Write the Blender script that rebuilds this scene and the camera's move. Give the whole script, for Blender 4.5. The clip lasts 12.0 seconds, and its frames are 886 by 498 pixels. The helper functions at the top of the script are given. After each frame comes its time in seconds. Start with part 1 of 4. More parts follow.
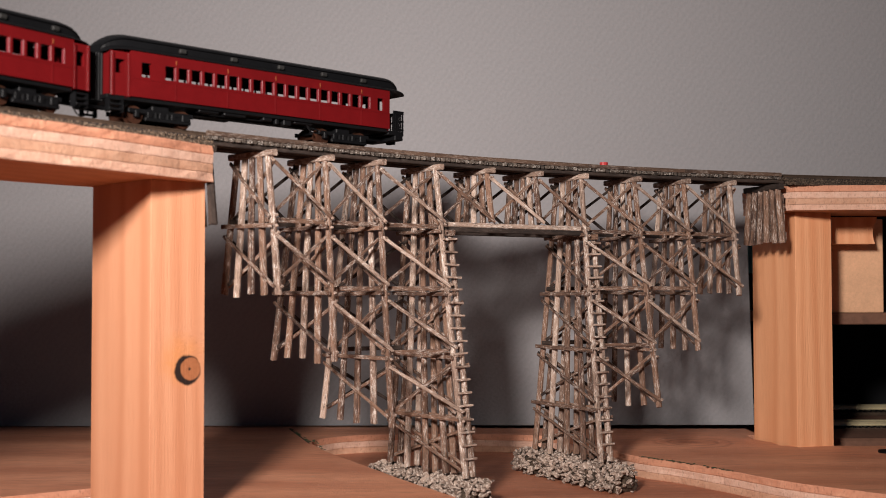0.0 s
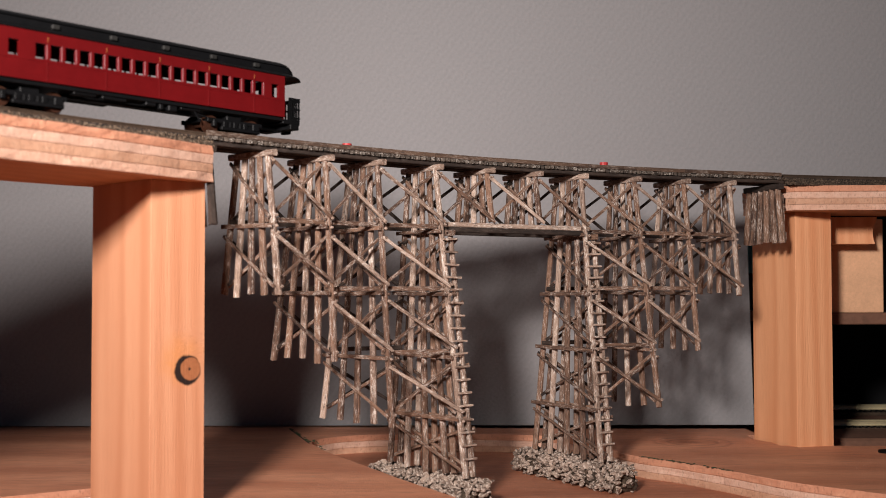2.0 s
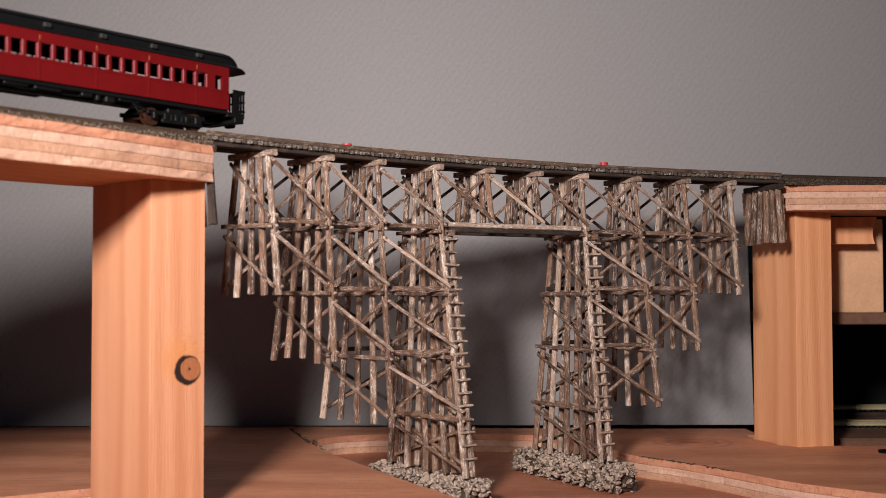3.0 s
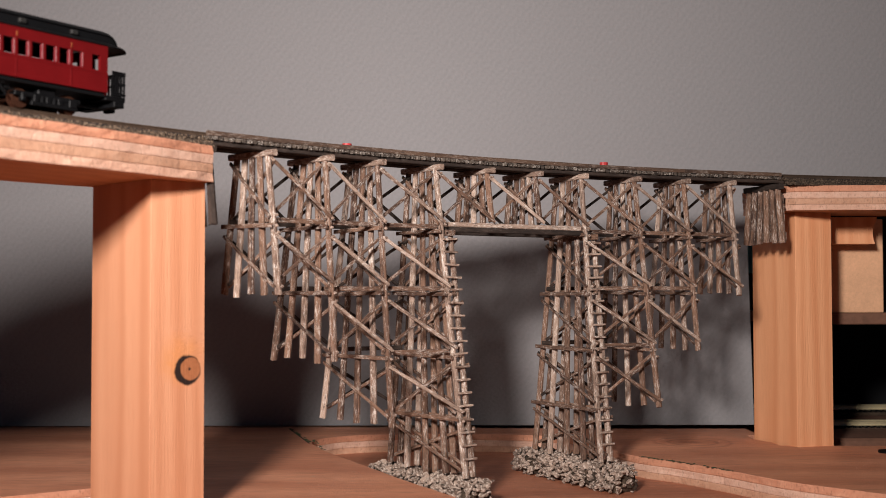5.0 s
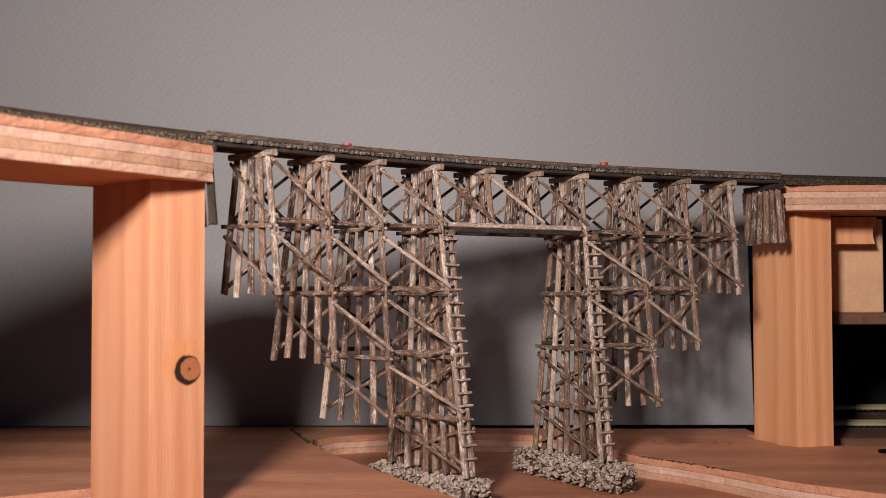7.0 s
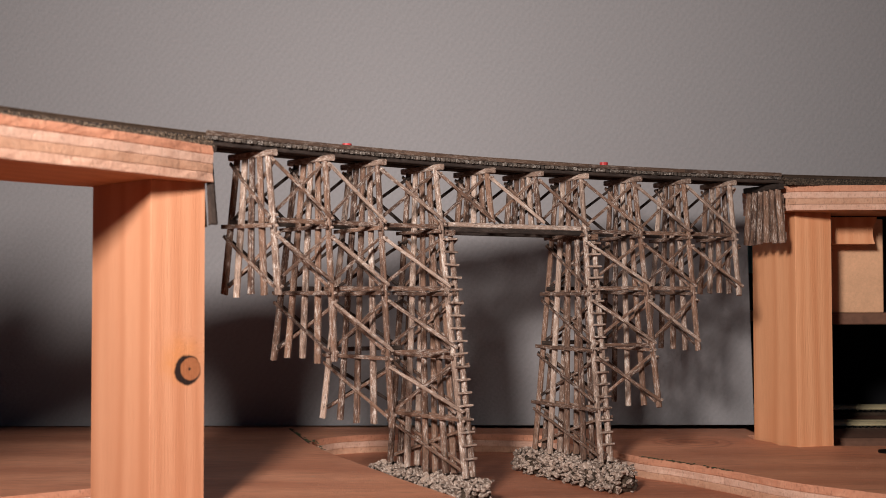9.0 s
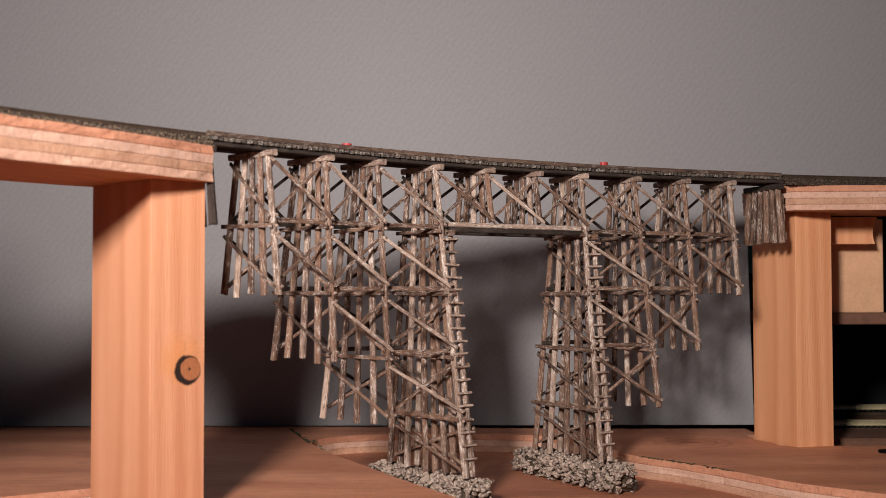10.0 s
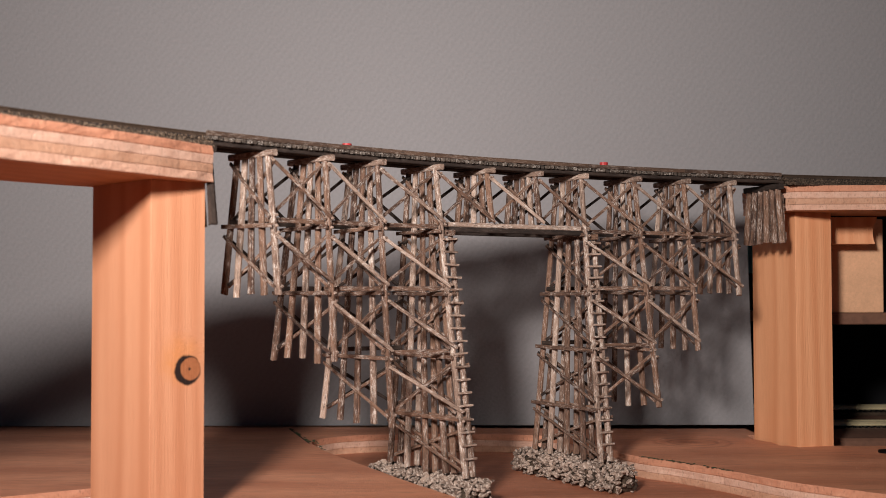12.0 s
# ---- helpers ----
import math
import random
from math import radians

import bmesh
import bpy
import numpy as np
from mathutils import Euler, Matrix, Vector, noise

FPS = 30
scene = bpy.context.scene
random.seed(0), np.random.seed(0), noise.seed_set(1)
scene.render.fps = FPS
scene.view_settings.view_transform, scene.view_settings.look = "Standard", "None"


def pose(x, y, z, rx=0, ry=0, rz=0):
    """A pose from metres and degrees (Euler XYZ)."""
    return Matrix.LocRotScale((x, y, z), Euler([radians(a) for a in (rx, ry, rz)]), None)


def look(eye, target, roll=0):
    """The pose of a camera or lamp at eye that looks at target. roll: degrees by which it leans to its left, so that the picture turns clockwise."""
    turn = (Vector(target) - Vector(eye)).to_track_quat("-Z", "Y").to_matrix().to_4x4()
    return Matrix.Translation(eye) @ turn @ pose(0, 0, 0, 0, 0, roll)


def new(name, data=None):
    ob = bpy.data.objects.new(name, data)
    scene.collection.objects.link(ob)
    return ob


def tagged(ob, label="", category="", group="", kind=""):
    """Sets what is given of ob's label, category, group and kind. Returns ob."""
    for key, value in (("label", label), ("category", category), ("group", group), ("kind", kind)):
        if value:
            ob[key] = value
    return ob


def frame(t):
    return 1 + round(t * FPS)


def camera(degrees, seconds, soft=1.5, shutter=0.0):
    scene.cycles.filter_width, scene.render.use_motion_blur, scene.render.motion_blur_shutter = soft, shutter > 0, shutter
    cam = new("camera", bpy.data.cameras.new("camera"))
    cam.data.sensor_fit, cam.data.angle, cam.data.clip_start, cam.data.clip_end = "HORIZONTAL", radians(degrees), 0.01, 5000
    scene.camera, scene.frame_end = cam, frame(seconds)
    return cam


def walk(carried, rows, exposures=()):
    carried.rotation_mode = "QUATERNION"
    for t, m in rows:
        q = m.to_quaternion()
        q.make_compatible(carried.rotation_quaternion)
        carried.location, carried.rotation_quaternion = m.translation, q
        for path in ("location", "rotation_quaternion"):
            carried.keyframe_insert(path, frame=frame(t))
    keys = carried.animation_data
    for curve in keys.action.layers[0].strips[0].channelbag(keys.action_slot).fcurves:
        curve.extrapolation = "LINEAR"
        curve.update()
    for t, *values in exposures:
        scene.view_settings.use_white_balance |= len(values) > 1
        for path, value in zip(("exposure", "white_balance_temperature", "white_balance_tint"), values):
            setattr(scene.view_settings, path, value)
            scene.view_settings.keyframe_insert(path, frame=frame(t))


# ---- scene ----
MM = 0.001

# ---- camera: it stands still ----
cam = camera(40.21, 12.0, soft=0.75, shutter=0.5)
cam.data.dof.use_dof, cam.data.dof.focus_distance, cam.data.dof.aperture_fstop = True, 0.52, 22.0
EYE = (0.0, 0.0, 0.072)
PITCH = radians(2.007)
VIEW = look(EYE, (0.0, math.cos(PITCH), 0.072 + math.sin(PITCH)), roll=-0.114)
walk(cam, [(0.0, VIEW), (12.0, VIEW)], exposures=[(0.0, 0.0), (3.0, -0.05), (6.0, -0.09), (9.0, -0.15), (12.0, -0.15)])

# ---- light: one small soft lamp beside the camera, and the dim room ----
world = bpy.data.worlds.new("dim_room")
scene.world = world
world.use_nodes = True
world.node_tree.nodes["Background"].inputs[0].default_value = (0.28, 0.82, 1.85, 1)
world.node_tree.nodes["Background"].inputs[1].default_value = 0.0115
key = bpy.data.lights.new("desk_lamp", "AREA")
key.shape, key.size, key.energy, key.color, key.spread = "DISK", 0.066, 1.66, (1.0, 0.92, 0.875), radians(90)
new("desk_lamp", key).matrix_world = look((-0.106, -0.07, 0.222), (-0.03, 0.60, 0.155))


# ---- materials ----
def material(name, rough=0.6, metal=0.0):
    m = bpy.data.materials.new(name)
    m.use_nodes = True
    b = m.node_tree.nodes["Principled BSDF"]
    b.inputs["Roughness"].default_value, b.inputs["Metallic"].default_value = rough, metal
    return m, m.node_tree, b


def node(tree, kind, **values):
    n = tree.nodes.new(kind)
    for k, v in values.items():
        k = k.replace("_", " ")
        for s in n.inputs:
            if s.name == k:
                s.default_value = v
                break
    return n


def coords(tree, scale=(1, 1, 1), space="Object", rot=(0, 0, 0)):
    c = tree.nodes.new("ShaderNodeTexCoord")
    mp = tree.nodes.new("ShaderNodeMapping")
    mp.inputs["Scale"].default_value = scale
    mp.inputs["Rotation"].default_value = rot
    tree.links.new(c.outputs[space], mp.inputs["Vector"])
    return mp.outputs["Vector"]


def noise_at(tree, vec, scale, detail=4.0, rough=0.6):
    n = node(tree, "ShaderNodeTexNoise", Scale=scale, Detail=detail, Roughness=rough)
    tree.links.new(vec, n.inputs["Vector"])
    return n.outputs["Fac"]


def ramp(tree, fac, stops):
    r = tree.nodes.new("ShaderNodeValToRGB")
    e = r.color_ramp.elements
    while len(e) < len(stops):
        e.new(0.5)
    for el, (p, c) in zip(e, stops):
        el.position, el.color = p, (*c, 1)
    tree.links.new(fac, r.inputs["Fac"])
    return r.outputs["Color"]


def mixed(tree, fac, a, b, blend="MIX"):
    m = tree.nodes.new("ShaderNodeMix")
    m.data_type, m.blend_type = "RGBA", blend
    for i, v in ((0, fac), (6, a), (7, b)):
        if isinstance(v, (int, float)):
            m.inputs[i].default_value = v
        elif isinstance(v, tuple):
            m.inputs[i].default_value = (*v, 1)
        else:
            tree.links.new(v, m.inputs[i])
    return m.outputs[2]


def arith(tree, op, a, b=0.0, clamp=False):
    m = tree.nodes.new("ShaderNodeMath")
    m.operation, m.use_clamp = op, clamp
    for i, v in enumerate((a, b)):
        if isinstance(v, (int, float)):
            m.inputs[i].default_value = v
        else:
            tree.links.new(v, m.inputs[i])
    return m.outputs[0]


def relief(tree, bsdf, height, distance, strength=1.0):
    b = tree.nodes.new("ShaderNodeBump")
    b.inputs["Distance"].default_value, b.inputs["Strength"].default_value = distance, strength
    tree.links.new(height, b.inputs["Height"])
    tree.links.new(b.outputs["Normal"], bsdf.inputs["Normal"])


def random_of(tree):
    return tree.nodes.new("ShaderNodeObjectInfo").outputs["Random"]


def timber(name, dark, mid, pale, white=0.5):
    """Stained strip wood, grain along local z, each piece of its own tone, dry-brushed pale."""
    m, t, b = material(name, 0.85)
    rnd = random_of(t)
    off = t.nodes.new("ShaderNodeCombineXYZ")
    t.links.new(arith(t, "MULTIPLY", rnd, 3.0), off.inputs[0])
    t.links.new(arith(t, "MULTIPLY", rnd, 7.0), off.inputs[2])

    def shifted(scale):
        add = t.nodes.new("ShaderNodeVectorMath")
        t.links.new(coords(t, scale), add.inputs[0])
        t.links.new(off.outputs[0], add.inputs[1])
        return add.outputs[0]

    long = shifted((1, 1, 0.07))
    streak = noise_at(t, shifted((1, 1, 0.10)), 2600, 5, 0.75)
    stain = noise_at(t, shifted((1, 1, 0.5)), 260, 4, 0.7)
    base = mixed(t, ramp(t, stain, [(0.34, (0, 0, 0)), (0.66, (1, 1, 1))]), dark, mid)
    tone = mixed(t, arith(t, "MULTIPLY", arith(t, "MULTIPLY", rnd, rnd), 0.75), base, pale)
    tone = mixed(t, arith(t, "MULTIPLY", ramp(t, noise_at(t, long, 900, 3, 0.6), [(0.4, (0, 0, 0)), (0.7, (1, 1, 1))]), 0.5), tone, pale)
    wear = noise_at(t, shifted((1, 1, 0.2)), 2400, 5, 0.8)
    brush = ramp(t, arith(t, "MULTIPLY", wear, arith(t, "ADD", stain, 0.5)), [(0.52, (0, 0, 0)), (0.66, (1, 1, 1))])
    col = mixed(t, arith(t, "MULTIPLY", brush, white), tone, (0.74, 0.67, 0.60))
    crack = ramp(t, streak, [(0.35, (0.05, 0.05, 0.05)), (0.47, (1, 1, 1))])
    t.links.new(mixed(t, crack, tuple(x * 0.5 for x in dark), col), b.inputs["Base Color"])
    relief(t, b, streak, 0.00035)
    return m


def pine(name, dark, pale, scale=1.0, rough=0.65, knot=None):
    """Planed softwood, grain along local z, soft bands of early and late wood."""
    m, t, b = material(name, rough)
    vec = coords(t, (1, 1, 0.03))
    w = node(t, "ShaderNodeTexWave", Scale=52 * scale, Distortion=6.0, Detail=2.0, Detail_Scale=1.2)
    w.bands_direction = "X"
    t.links.new(coords(t, (1, 0.9, 0.06), rot=(0, 0, 0.5)), w.inputs["Vector"])
    fine = noise_at(t, vec, 2600, 3, 0.6)
    broad = noise_at(t, vec, 110, 2, 0.5)
    bands = arith(t, "ADD", arith(t, "MULTIPLY", w.outputs["Fac"], 0.42), arith(t, "MULTIPLY", broad, 0.7))
    col = mixed(t, ramp(t, bands, [(0.2, (0, 0, 0)), (0.9, (0.85, 0.85, 0.85))]), pale, dark)
    col = mixed(t, ramp(t, fine, [(0.3, (0.30, 0.30, 0.30)), (0.55, (0, 0, 0))]), col, dark)
    rough_up = fine
    if knot:
        c = t.nodes.new("ShaderNodeTexCoord").outputs["Object"]
        kx, ky, kz = knot

        def away(x, z, wobble=0.0012):
            """Distance from a point of the front face, in cm, a little uneven."""
            d = t.nodes.new("ShaderNodeVectorMath")
            d.operation = "DISTANCE"
            d.inputs[1].default_value = (x, ky, z)
            t.links.new(c, d.inputs[0])
            return arith(t, "MULTIPLY", arith(t, "ADD", d.outputs["Value"], arith(t, "MULTIPLY", arith(t, "SUBTRACT", noise_at(t, c, 330, 2), 0.5), wobble)), 100)

        def below(d, r0, r1):
            return ramp(t, d, [(r0, (1, 1, 1)), (r1, (0, 0, 0))])

        resin = noise_at(t, c, 150, 3, 0.6)
        col = mixed(t, arith(t, "MULTIPLY", below(away(kx - 0.003, kz + 0.003, 0.006), 0.35, 0.98), arith(t, "MULTIPLY", resin, 0.9)), col, (0.62, 0.235, 0.055))
        rim = away(kx - 0.0006, kz - 0.0003, 0.0014)
        col = mixed(t, below(rim, 0.45, 0.51), col, (0.014, 0.005, 0.003))
        rays = noise_at(t, c, 700, 4, 0.7)
        heart = mixed(t, rays, (0.25, 0.08, 0.03), (0.44, 0.165, 0.065))
        heart = mixed(t, below(away(kx, kz, 0.0), 0.03, 0.07), heart, (0.05, 0.018, 0.008))
        col = mixed(t, below(away(kx + 0.0004, kz, 0.0008), 0.345, 0.39), col, heart)
        # torn grain round the knot
        torn = arith(t, "MULTIPLY", below(away(kx + 0.001, kz + 0.008, 0.004), 0.35, 0.95), noise_at(t, coords(t, (0.5, 1, 1.6)), 620, 4, 0.7))
        rough_up = arith(t, "ADD", fine, arith(t, "MULTIPLY", torn, 2.2))
    t.links.new(col, b.inputs["Base Color"])
    relief(t, b, rough_up, 0.00025, 0.6)
    return m


def veneer(name, a, c, rough=0.8):
    """The sawn edge of one layer of plywood."""
    m, t, b = material(name, rough)
    v = coords(t)
    saw = noise_at(t, coords(t, (1, 1, 0.45)), 1300, 4, 0.7)
    mottle = noise_at(t, v, 260, 4, 0.65)
    broad = noise_at(t, v, 45, 2, 0.5)
    col = mixed(t, ramp(t, mottle, [(0.3, (0, 0, 0)), (0.7, (1, 1, 1))]), a, c)
    col = mixed(t, arith(t, "MULTIPLY", broad, 0.7), col, tuple(x * 0.72 for x in a))
    col = mixed(t, ramp(t, saw, [(0.32, (0.75, 0.75, 0.75)), (0.46, (0, 0, 0))]), col, tuple(x * 0.5 for x in a))
    col = mixed(t, ramp(t, saw, [(0.60, (0, 0, 0)), (0.72, (0.4, 0.4, 0.4))]), col, tuple(min(0.85, x * 1.2) for x in c))
    t.links.new(col, b.inputs["Base Color"])
    relief(t, b, arith(t, "ADD", saw, mottle), 0.0005, 0.6)
    return m


def plain(name, col, rough=0.5, metal=0.0, vary=0.25, scale=400, bump=0.0002, gloss=0.5):
    m, t, b = material(name, rough, metal)
    b.inputs["Specular IOR Level"].default_value = gloss
    v = coords(t)
    n = noise_at(t, v, scale, 4, 0.65)
    n2 = noise_at(t, v, scale * 0.12, 2, 0.5)
    f = arith(t, "MULTIPLY", arith(t, "ADD", n, n2), 0.5)
    t.links.new(mixed(t, ramp(t, f, [(0.3, (0, 0, 0)), (0.7, (1, 1, 1))]), tuple(x * (1 - vary) for x in col), tuple(min(1, x * (1 + vary)) for x in col)), b.inputs["Base Color"])
    if bump:
        relief(t, b, n, bump, 0.7)
    return m


def backdrop_paper():
    m, t, b = material("backdrop_paper", 0.9)
    v = coords(t)
    weave = node(t, "ShaderNodeTexWave", Scale=150.0, Distortion=5.0, Detail=3.0, Detail_Scale=1.5)
    weave.bands_direction = "DIAGONAL"
    t.links.new(coords(t, (1, 1, -0.8)), weave.inputs["Vector"])
    n = noise_at(t, v, 620, 4, 0.65)
    n2 = noise_at(t, v, 9, 2, 0.5)
    h = arith(t, "ADD", arith(t, "MULTIPLY", weave.outputs["Fac"], 0.12), n)
    col = mixed(t, ramp(t, h, [(0.35, (0, 0, 0)), (0.85, (1, 1, 1))]), (0.240, 0.230, 0.234), (0.284, 0.272, 0.277))
    t.links.new(mixed(t, arith(t, "MULTIPLY", n2, 0.15), col, (0.22, 0.205, 0.205)), b.inputs["Base Color"])
    relief(t, b, h, 0.0005, 0.55)
    return m


def board_face(name, low, high):
    """Reddish plywood face with long grain and stains."""
    m, t, b = material(name, 0.55)
    g = noise_at(t, coords(t, (0.06, 1, 1)), 800, 6, 0.75)
    big = noise_at(t, coords(t, (0.35, 1, 1)), 34, 3, 0.6)
    w = node(t, "ShaderNodeTexWave", Scale=7.0, Distortion=9.0, Detail=3.0, Detail_Scale=0.7)
    w.bands_direction = "Y"
    t.links.new(coords(t, (0.25, 1, 1)), w.inputs["Vector"])
    f = arith(t, "ADD", arith(t, "MULTIPLY", w.outputs["Fac"], 0.2), arith(t, "MULTIPLY", big, 0.8))
    col = mixed(t, ramp(t, f, [(0.3, (0, 0, 0)), (0.7, (1, 1, 1))]), low, high)
    col = mixed(t, ramp(t, g, [(0.34, (0.62, 0.62, 0.62)), (0.52, (0, 0, 0))]), col, (0.20, 0.074, 0.042))
    fleck = noise_at(t, coords(t, (0.16, 0.8, 1)), 950, 5, 0.8)
    col = mixed(t, ramp(t, fleck, [(0.34, (0.5, 0.5, 0.5)), (0.44, (0, 0, 0))]), col, (0.26, 0.09, 0.048))
    col = mixed(t, ramp(t, fleck, [(0.57, (0, 0, 0)), (0.70, (0.6, 0.6, 0.6))]), col, (0.76, 0.42, 0.28))
    # a round figure in the grain beside the opening
    at = t.nodes.new("ShaderNodeVectorMath")
    at.operation = "DISTANCE"
    at.inputs[1].default_value = (0.119, 0.578, 0.0)
    t.links.new(coords(t), at.inputs[0])
    wave_d = arith(t, "ADD", at.outputs["Value"], arith(t, "MULTIPLY", arith(t, "SUBTRACT", big, 0.5), 0.012))
    rings = ramp(t, arith(t, "MULTIPLY", wave_d, 40), [(0.10, (0.5, 0.5, 0.5)), (0.20, (0, 0, 0)), (0.40, (0, 0, 0)), (0.46, (0.6, 0.6, 0.6)), (0.52, (0, 0, 0)), (0.66, (0, 0, 0)), (0.72, (0.5, 0.5, 0.5)), (0.80, (0, 0, 0))])
    col = mixed(t, rings, col, (0.30, 0.105, 0.056))
    spots = noise_at(t, coords(t), 210, 2, 0.5)
    col = mixed(t, ramp(t, spots, [(0.70, (0, 0, 0)), (0.76, (0.6, 0.6, 0.6))]), col, (0.45, 0.30, 0.22))
    t.links.new(col, b.inputs["Base Color"])
    relief(t, b, arith(t, "ADD", g, fleck), 0.0005, 0.8)
    return m


def rock(name, island=False, low=(0.10, 0.062, 0.044), high=(0.47, 0.34, 0.265), chip=(0.72, 0.59, 0.50)):
    m, t, b = material(name, 0.9)
    v = coords(t)
    rnd = t.nodes.new("ShaderNodeNewGeometry").outputs["Random Per Island"] if island else random_of(t)
    n = noise_at(t, v, 900, 5, 0.7)
    base = mixed(t, rnd, low, high)
    col = mixed(t, ramp(t, n, [(0.48, (0, 0, 0)), (0.62, (0.9, 0.9, 0.9))]), base, chip)
    t.links.new(col, b.inputs["Base Color"])
    relief(t, b, n, 0.0012)
    return m


TIMBER = timber("weathered_timber", (0.016, 0.006, 0.0035), (0.100, 0.041, 0.022), (0.28, 0.155, 0.099), 0.6)
PALE = timber("pale_timber", (0.055, 0.026, 0.0155), (0.25, 0.145, 0.099), (0.51, 0.365, 0.284), 0.9)
# near-black timber; also stands in for shade on far-side and near-abutment sticks
DARK_SHADED = timber("dark_and_shaded_timber", (0.008, 0.004, 0.0025), (0.027, 0.014, 0.009), (0.042, 0.024, 0.016), 0.04)
TIE = timber("tie_timber", (0.010, 0.006, 0.004), (0.045, 0.027, 0.018), (0.14, 0.105, 0.08), 0.65)
GUARD = timber("guard_timber", (0.022, 0.010, 0.006), (0.075, 0.039, 0.023), (0.13, 0.073, 0.045), 0.2)
PINE = pine("pine", (0.63, 0.25, 0.108), (0.82, 0.405, 0.208))
PINE_KNOT = pine("knotty_pine", (0.50, 0.198, 0.095), (0.66, 0.318, 0.178), knot=(0.0044, -0.019, 0.0471))
FACE = board_face("board_face", (0.56, 0.205, 0.106), (0.78, 0.345, 0.195))
# redder board in the pit, its colour also lowered for the shade there
PIT_FACE_SHADED = board_face("shaded_pit_face", (0.40, 0.135, 0.068), (0.60, 0.235, 0.128))
EDGES = [veneer("edge_orange", (0.56, 0.235, 0.135), (0.70, 0.34, 0.21)), veneer("edge_pale", (0.64, 0.37, 0.262), (0.76, 0.50, 0.38)),
         veneer("edge_tan", (0.52, 0.27, 0.165), (0.66, 0.39, 0.26)), veneer("edge_light", (0.64, 0.36, 0.248), (0.75, 0.46, 0.335))]
UNDER = pine("ply_underside", (0.40, 0.155, 0.066), (0.52, 0.225, 0.105), 0.6)
PAPER = backdrop_paper()
ROCK, ROCK_MIX = rock("rock"), rock("rock_chips", True)
RED = plain("red_plastic", (0.098, 0.0036, 0.0045), 0.42, vary=0.15, scale=260, bump=0.00004, gloss=0.22)
LIT_RED = plain("lit_red_plastic", (0.13, 0.012, 0.016), 0.5, vary=0.15, scale=260, bump=0.00004)
BLACK = plain("black_plastic", (0.0045, 0.0045, 0.005), 0.5, vary=0.3, scale=500, bump=0.0001, gloss=0.1)
ROOF = plain("roof_black", (0.0045, 0.0045, 0.005), 0.42, vary=0.3, scale=300, bump=0.00008, gloss=0.22)
GREY = plain("worn_grey", (0.018, 0.017, 0.016), 0.7, gloss=0.2)
GOLD = plain("gold_paint", (0.24, 0.07, 0.022), 0.5, vary=0.3, bump=0)
COPPER = plain("bronze_wheel", (0.085, 0.034, 0.02), 0.45, 0.7)
RAIL = plain("rusty_rail", (0.10, 0.065, 0.045), 0.5, 0.5, vary=0.4)
BRASS = plain("bright_rail", (0.85, 0.74, 0.48), 0.5, 1.0, vary=0.1)
TURF = plain("ballast_turf", (0.068, 0.044, 0.028), 0.95, vary=0.7, scale=1800, bump=0.001)
CRUMB = rock("turf_crumbs", True, (0.018, 0.010, 0.006), (0.13, 0.082, 0.050), (0.27, 0.19, 0.13))
MDF = plain("fibreboard", (0.68, 0.39, 0.225), 0.75, vary=0.16, scale=900)
BROWN = plain("dark_brown_board", (0.16, 0.075, 0.045), 0.8, vary=0.35, scale=300)
CLOTH = plain("black_cloth", (0.008, 0.009, 0.011), 0.95, vary=0.2)
TEAL = plain("teal_plastic", (0.07, 0.36, 0.43), 0.5, vary=0.15)
GREEN = plain("green_scatter", (0.035, 0.05, 0.022), 0.95, vary=0.5, scale=900)
TIN = plain("red_tin", (0.42, 0.03, 0.03), 0.5, vary=0.2)


# ---- mesh helpers ----
def mesh_of(name, verts, faces, mats, index=None, smooth=False):
    me = bpy.data.meshes.new(name)
    me.from_pydata([tuple(v) for v in verts], [], faces)
    for m in (mats if isinstance(mats, (list, tuple)) else [mats]):
        me.materials.append(m)
    if index:
        me.polygons.foreach_set("material_index", index)
    if smooth:
        me.polygons.foreach_set("use_smooth", [True] * len(me.polygons))
    me.update()
    return me


def from_bm(name, bm, mats, smooth=False):
    me = bpy.data.meshes.new(name)
    bmesh.ops.recalc_face_normals(bm, faces=bm.faces)
    for f in bm.faces:
        f.smooth = smooth
    bm.to_mesh(me)
    bm.free()
    for m in (mats if isinstance(mats, (list, tuple)) else [mats]):
        me.materials.append(m)
    return me


def part(name, data, parent, m=None, label=""):
    ob = new(name, data)
    ob.parent = parent
    if m is not None:
        ob.matrix_basis = m
    return tagged(ob, label)


def add_box(bm, a, b, bevel=0.0, m=None, mat=0):
    """A box from corner a to corner b, in mm, with worn edges."""
    c = [(a[i] + b[i]) / 2 * MM for i in range(3)]
    s = [abs(b[i] - a[i]) * MM for i in range(3)]
    mx = Matrix.Translation(c) @ Matrix.Diagonal((*s, 1))
    r = bmesh.ops.create_cube(bm, size=1.0, matrix=(m @ mx) if m is not None else mx)
    fs = {f for v in r["verts"] for f in v.link_faces}
    for f in fs:
        f.material_index = mat
    if bevel:
        es = {e for v in r["verts"] for e in v.link_edges}
        bmesh.ops.bevel(bm, geom=list(es), offset=bevel * MM, segments=1, affect="EDGES", profile=0.5)


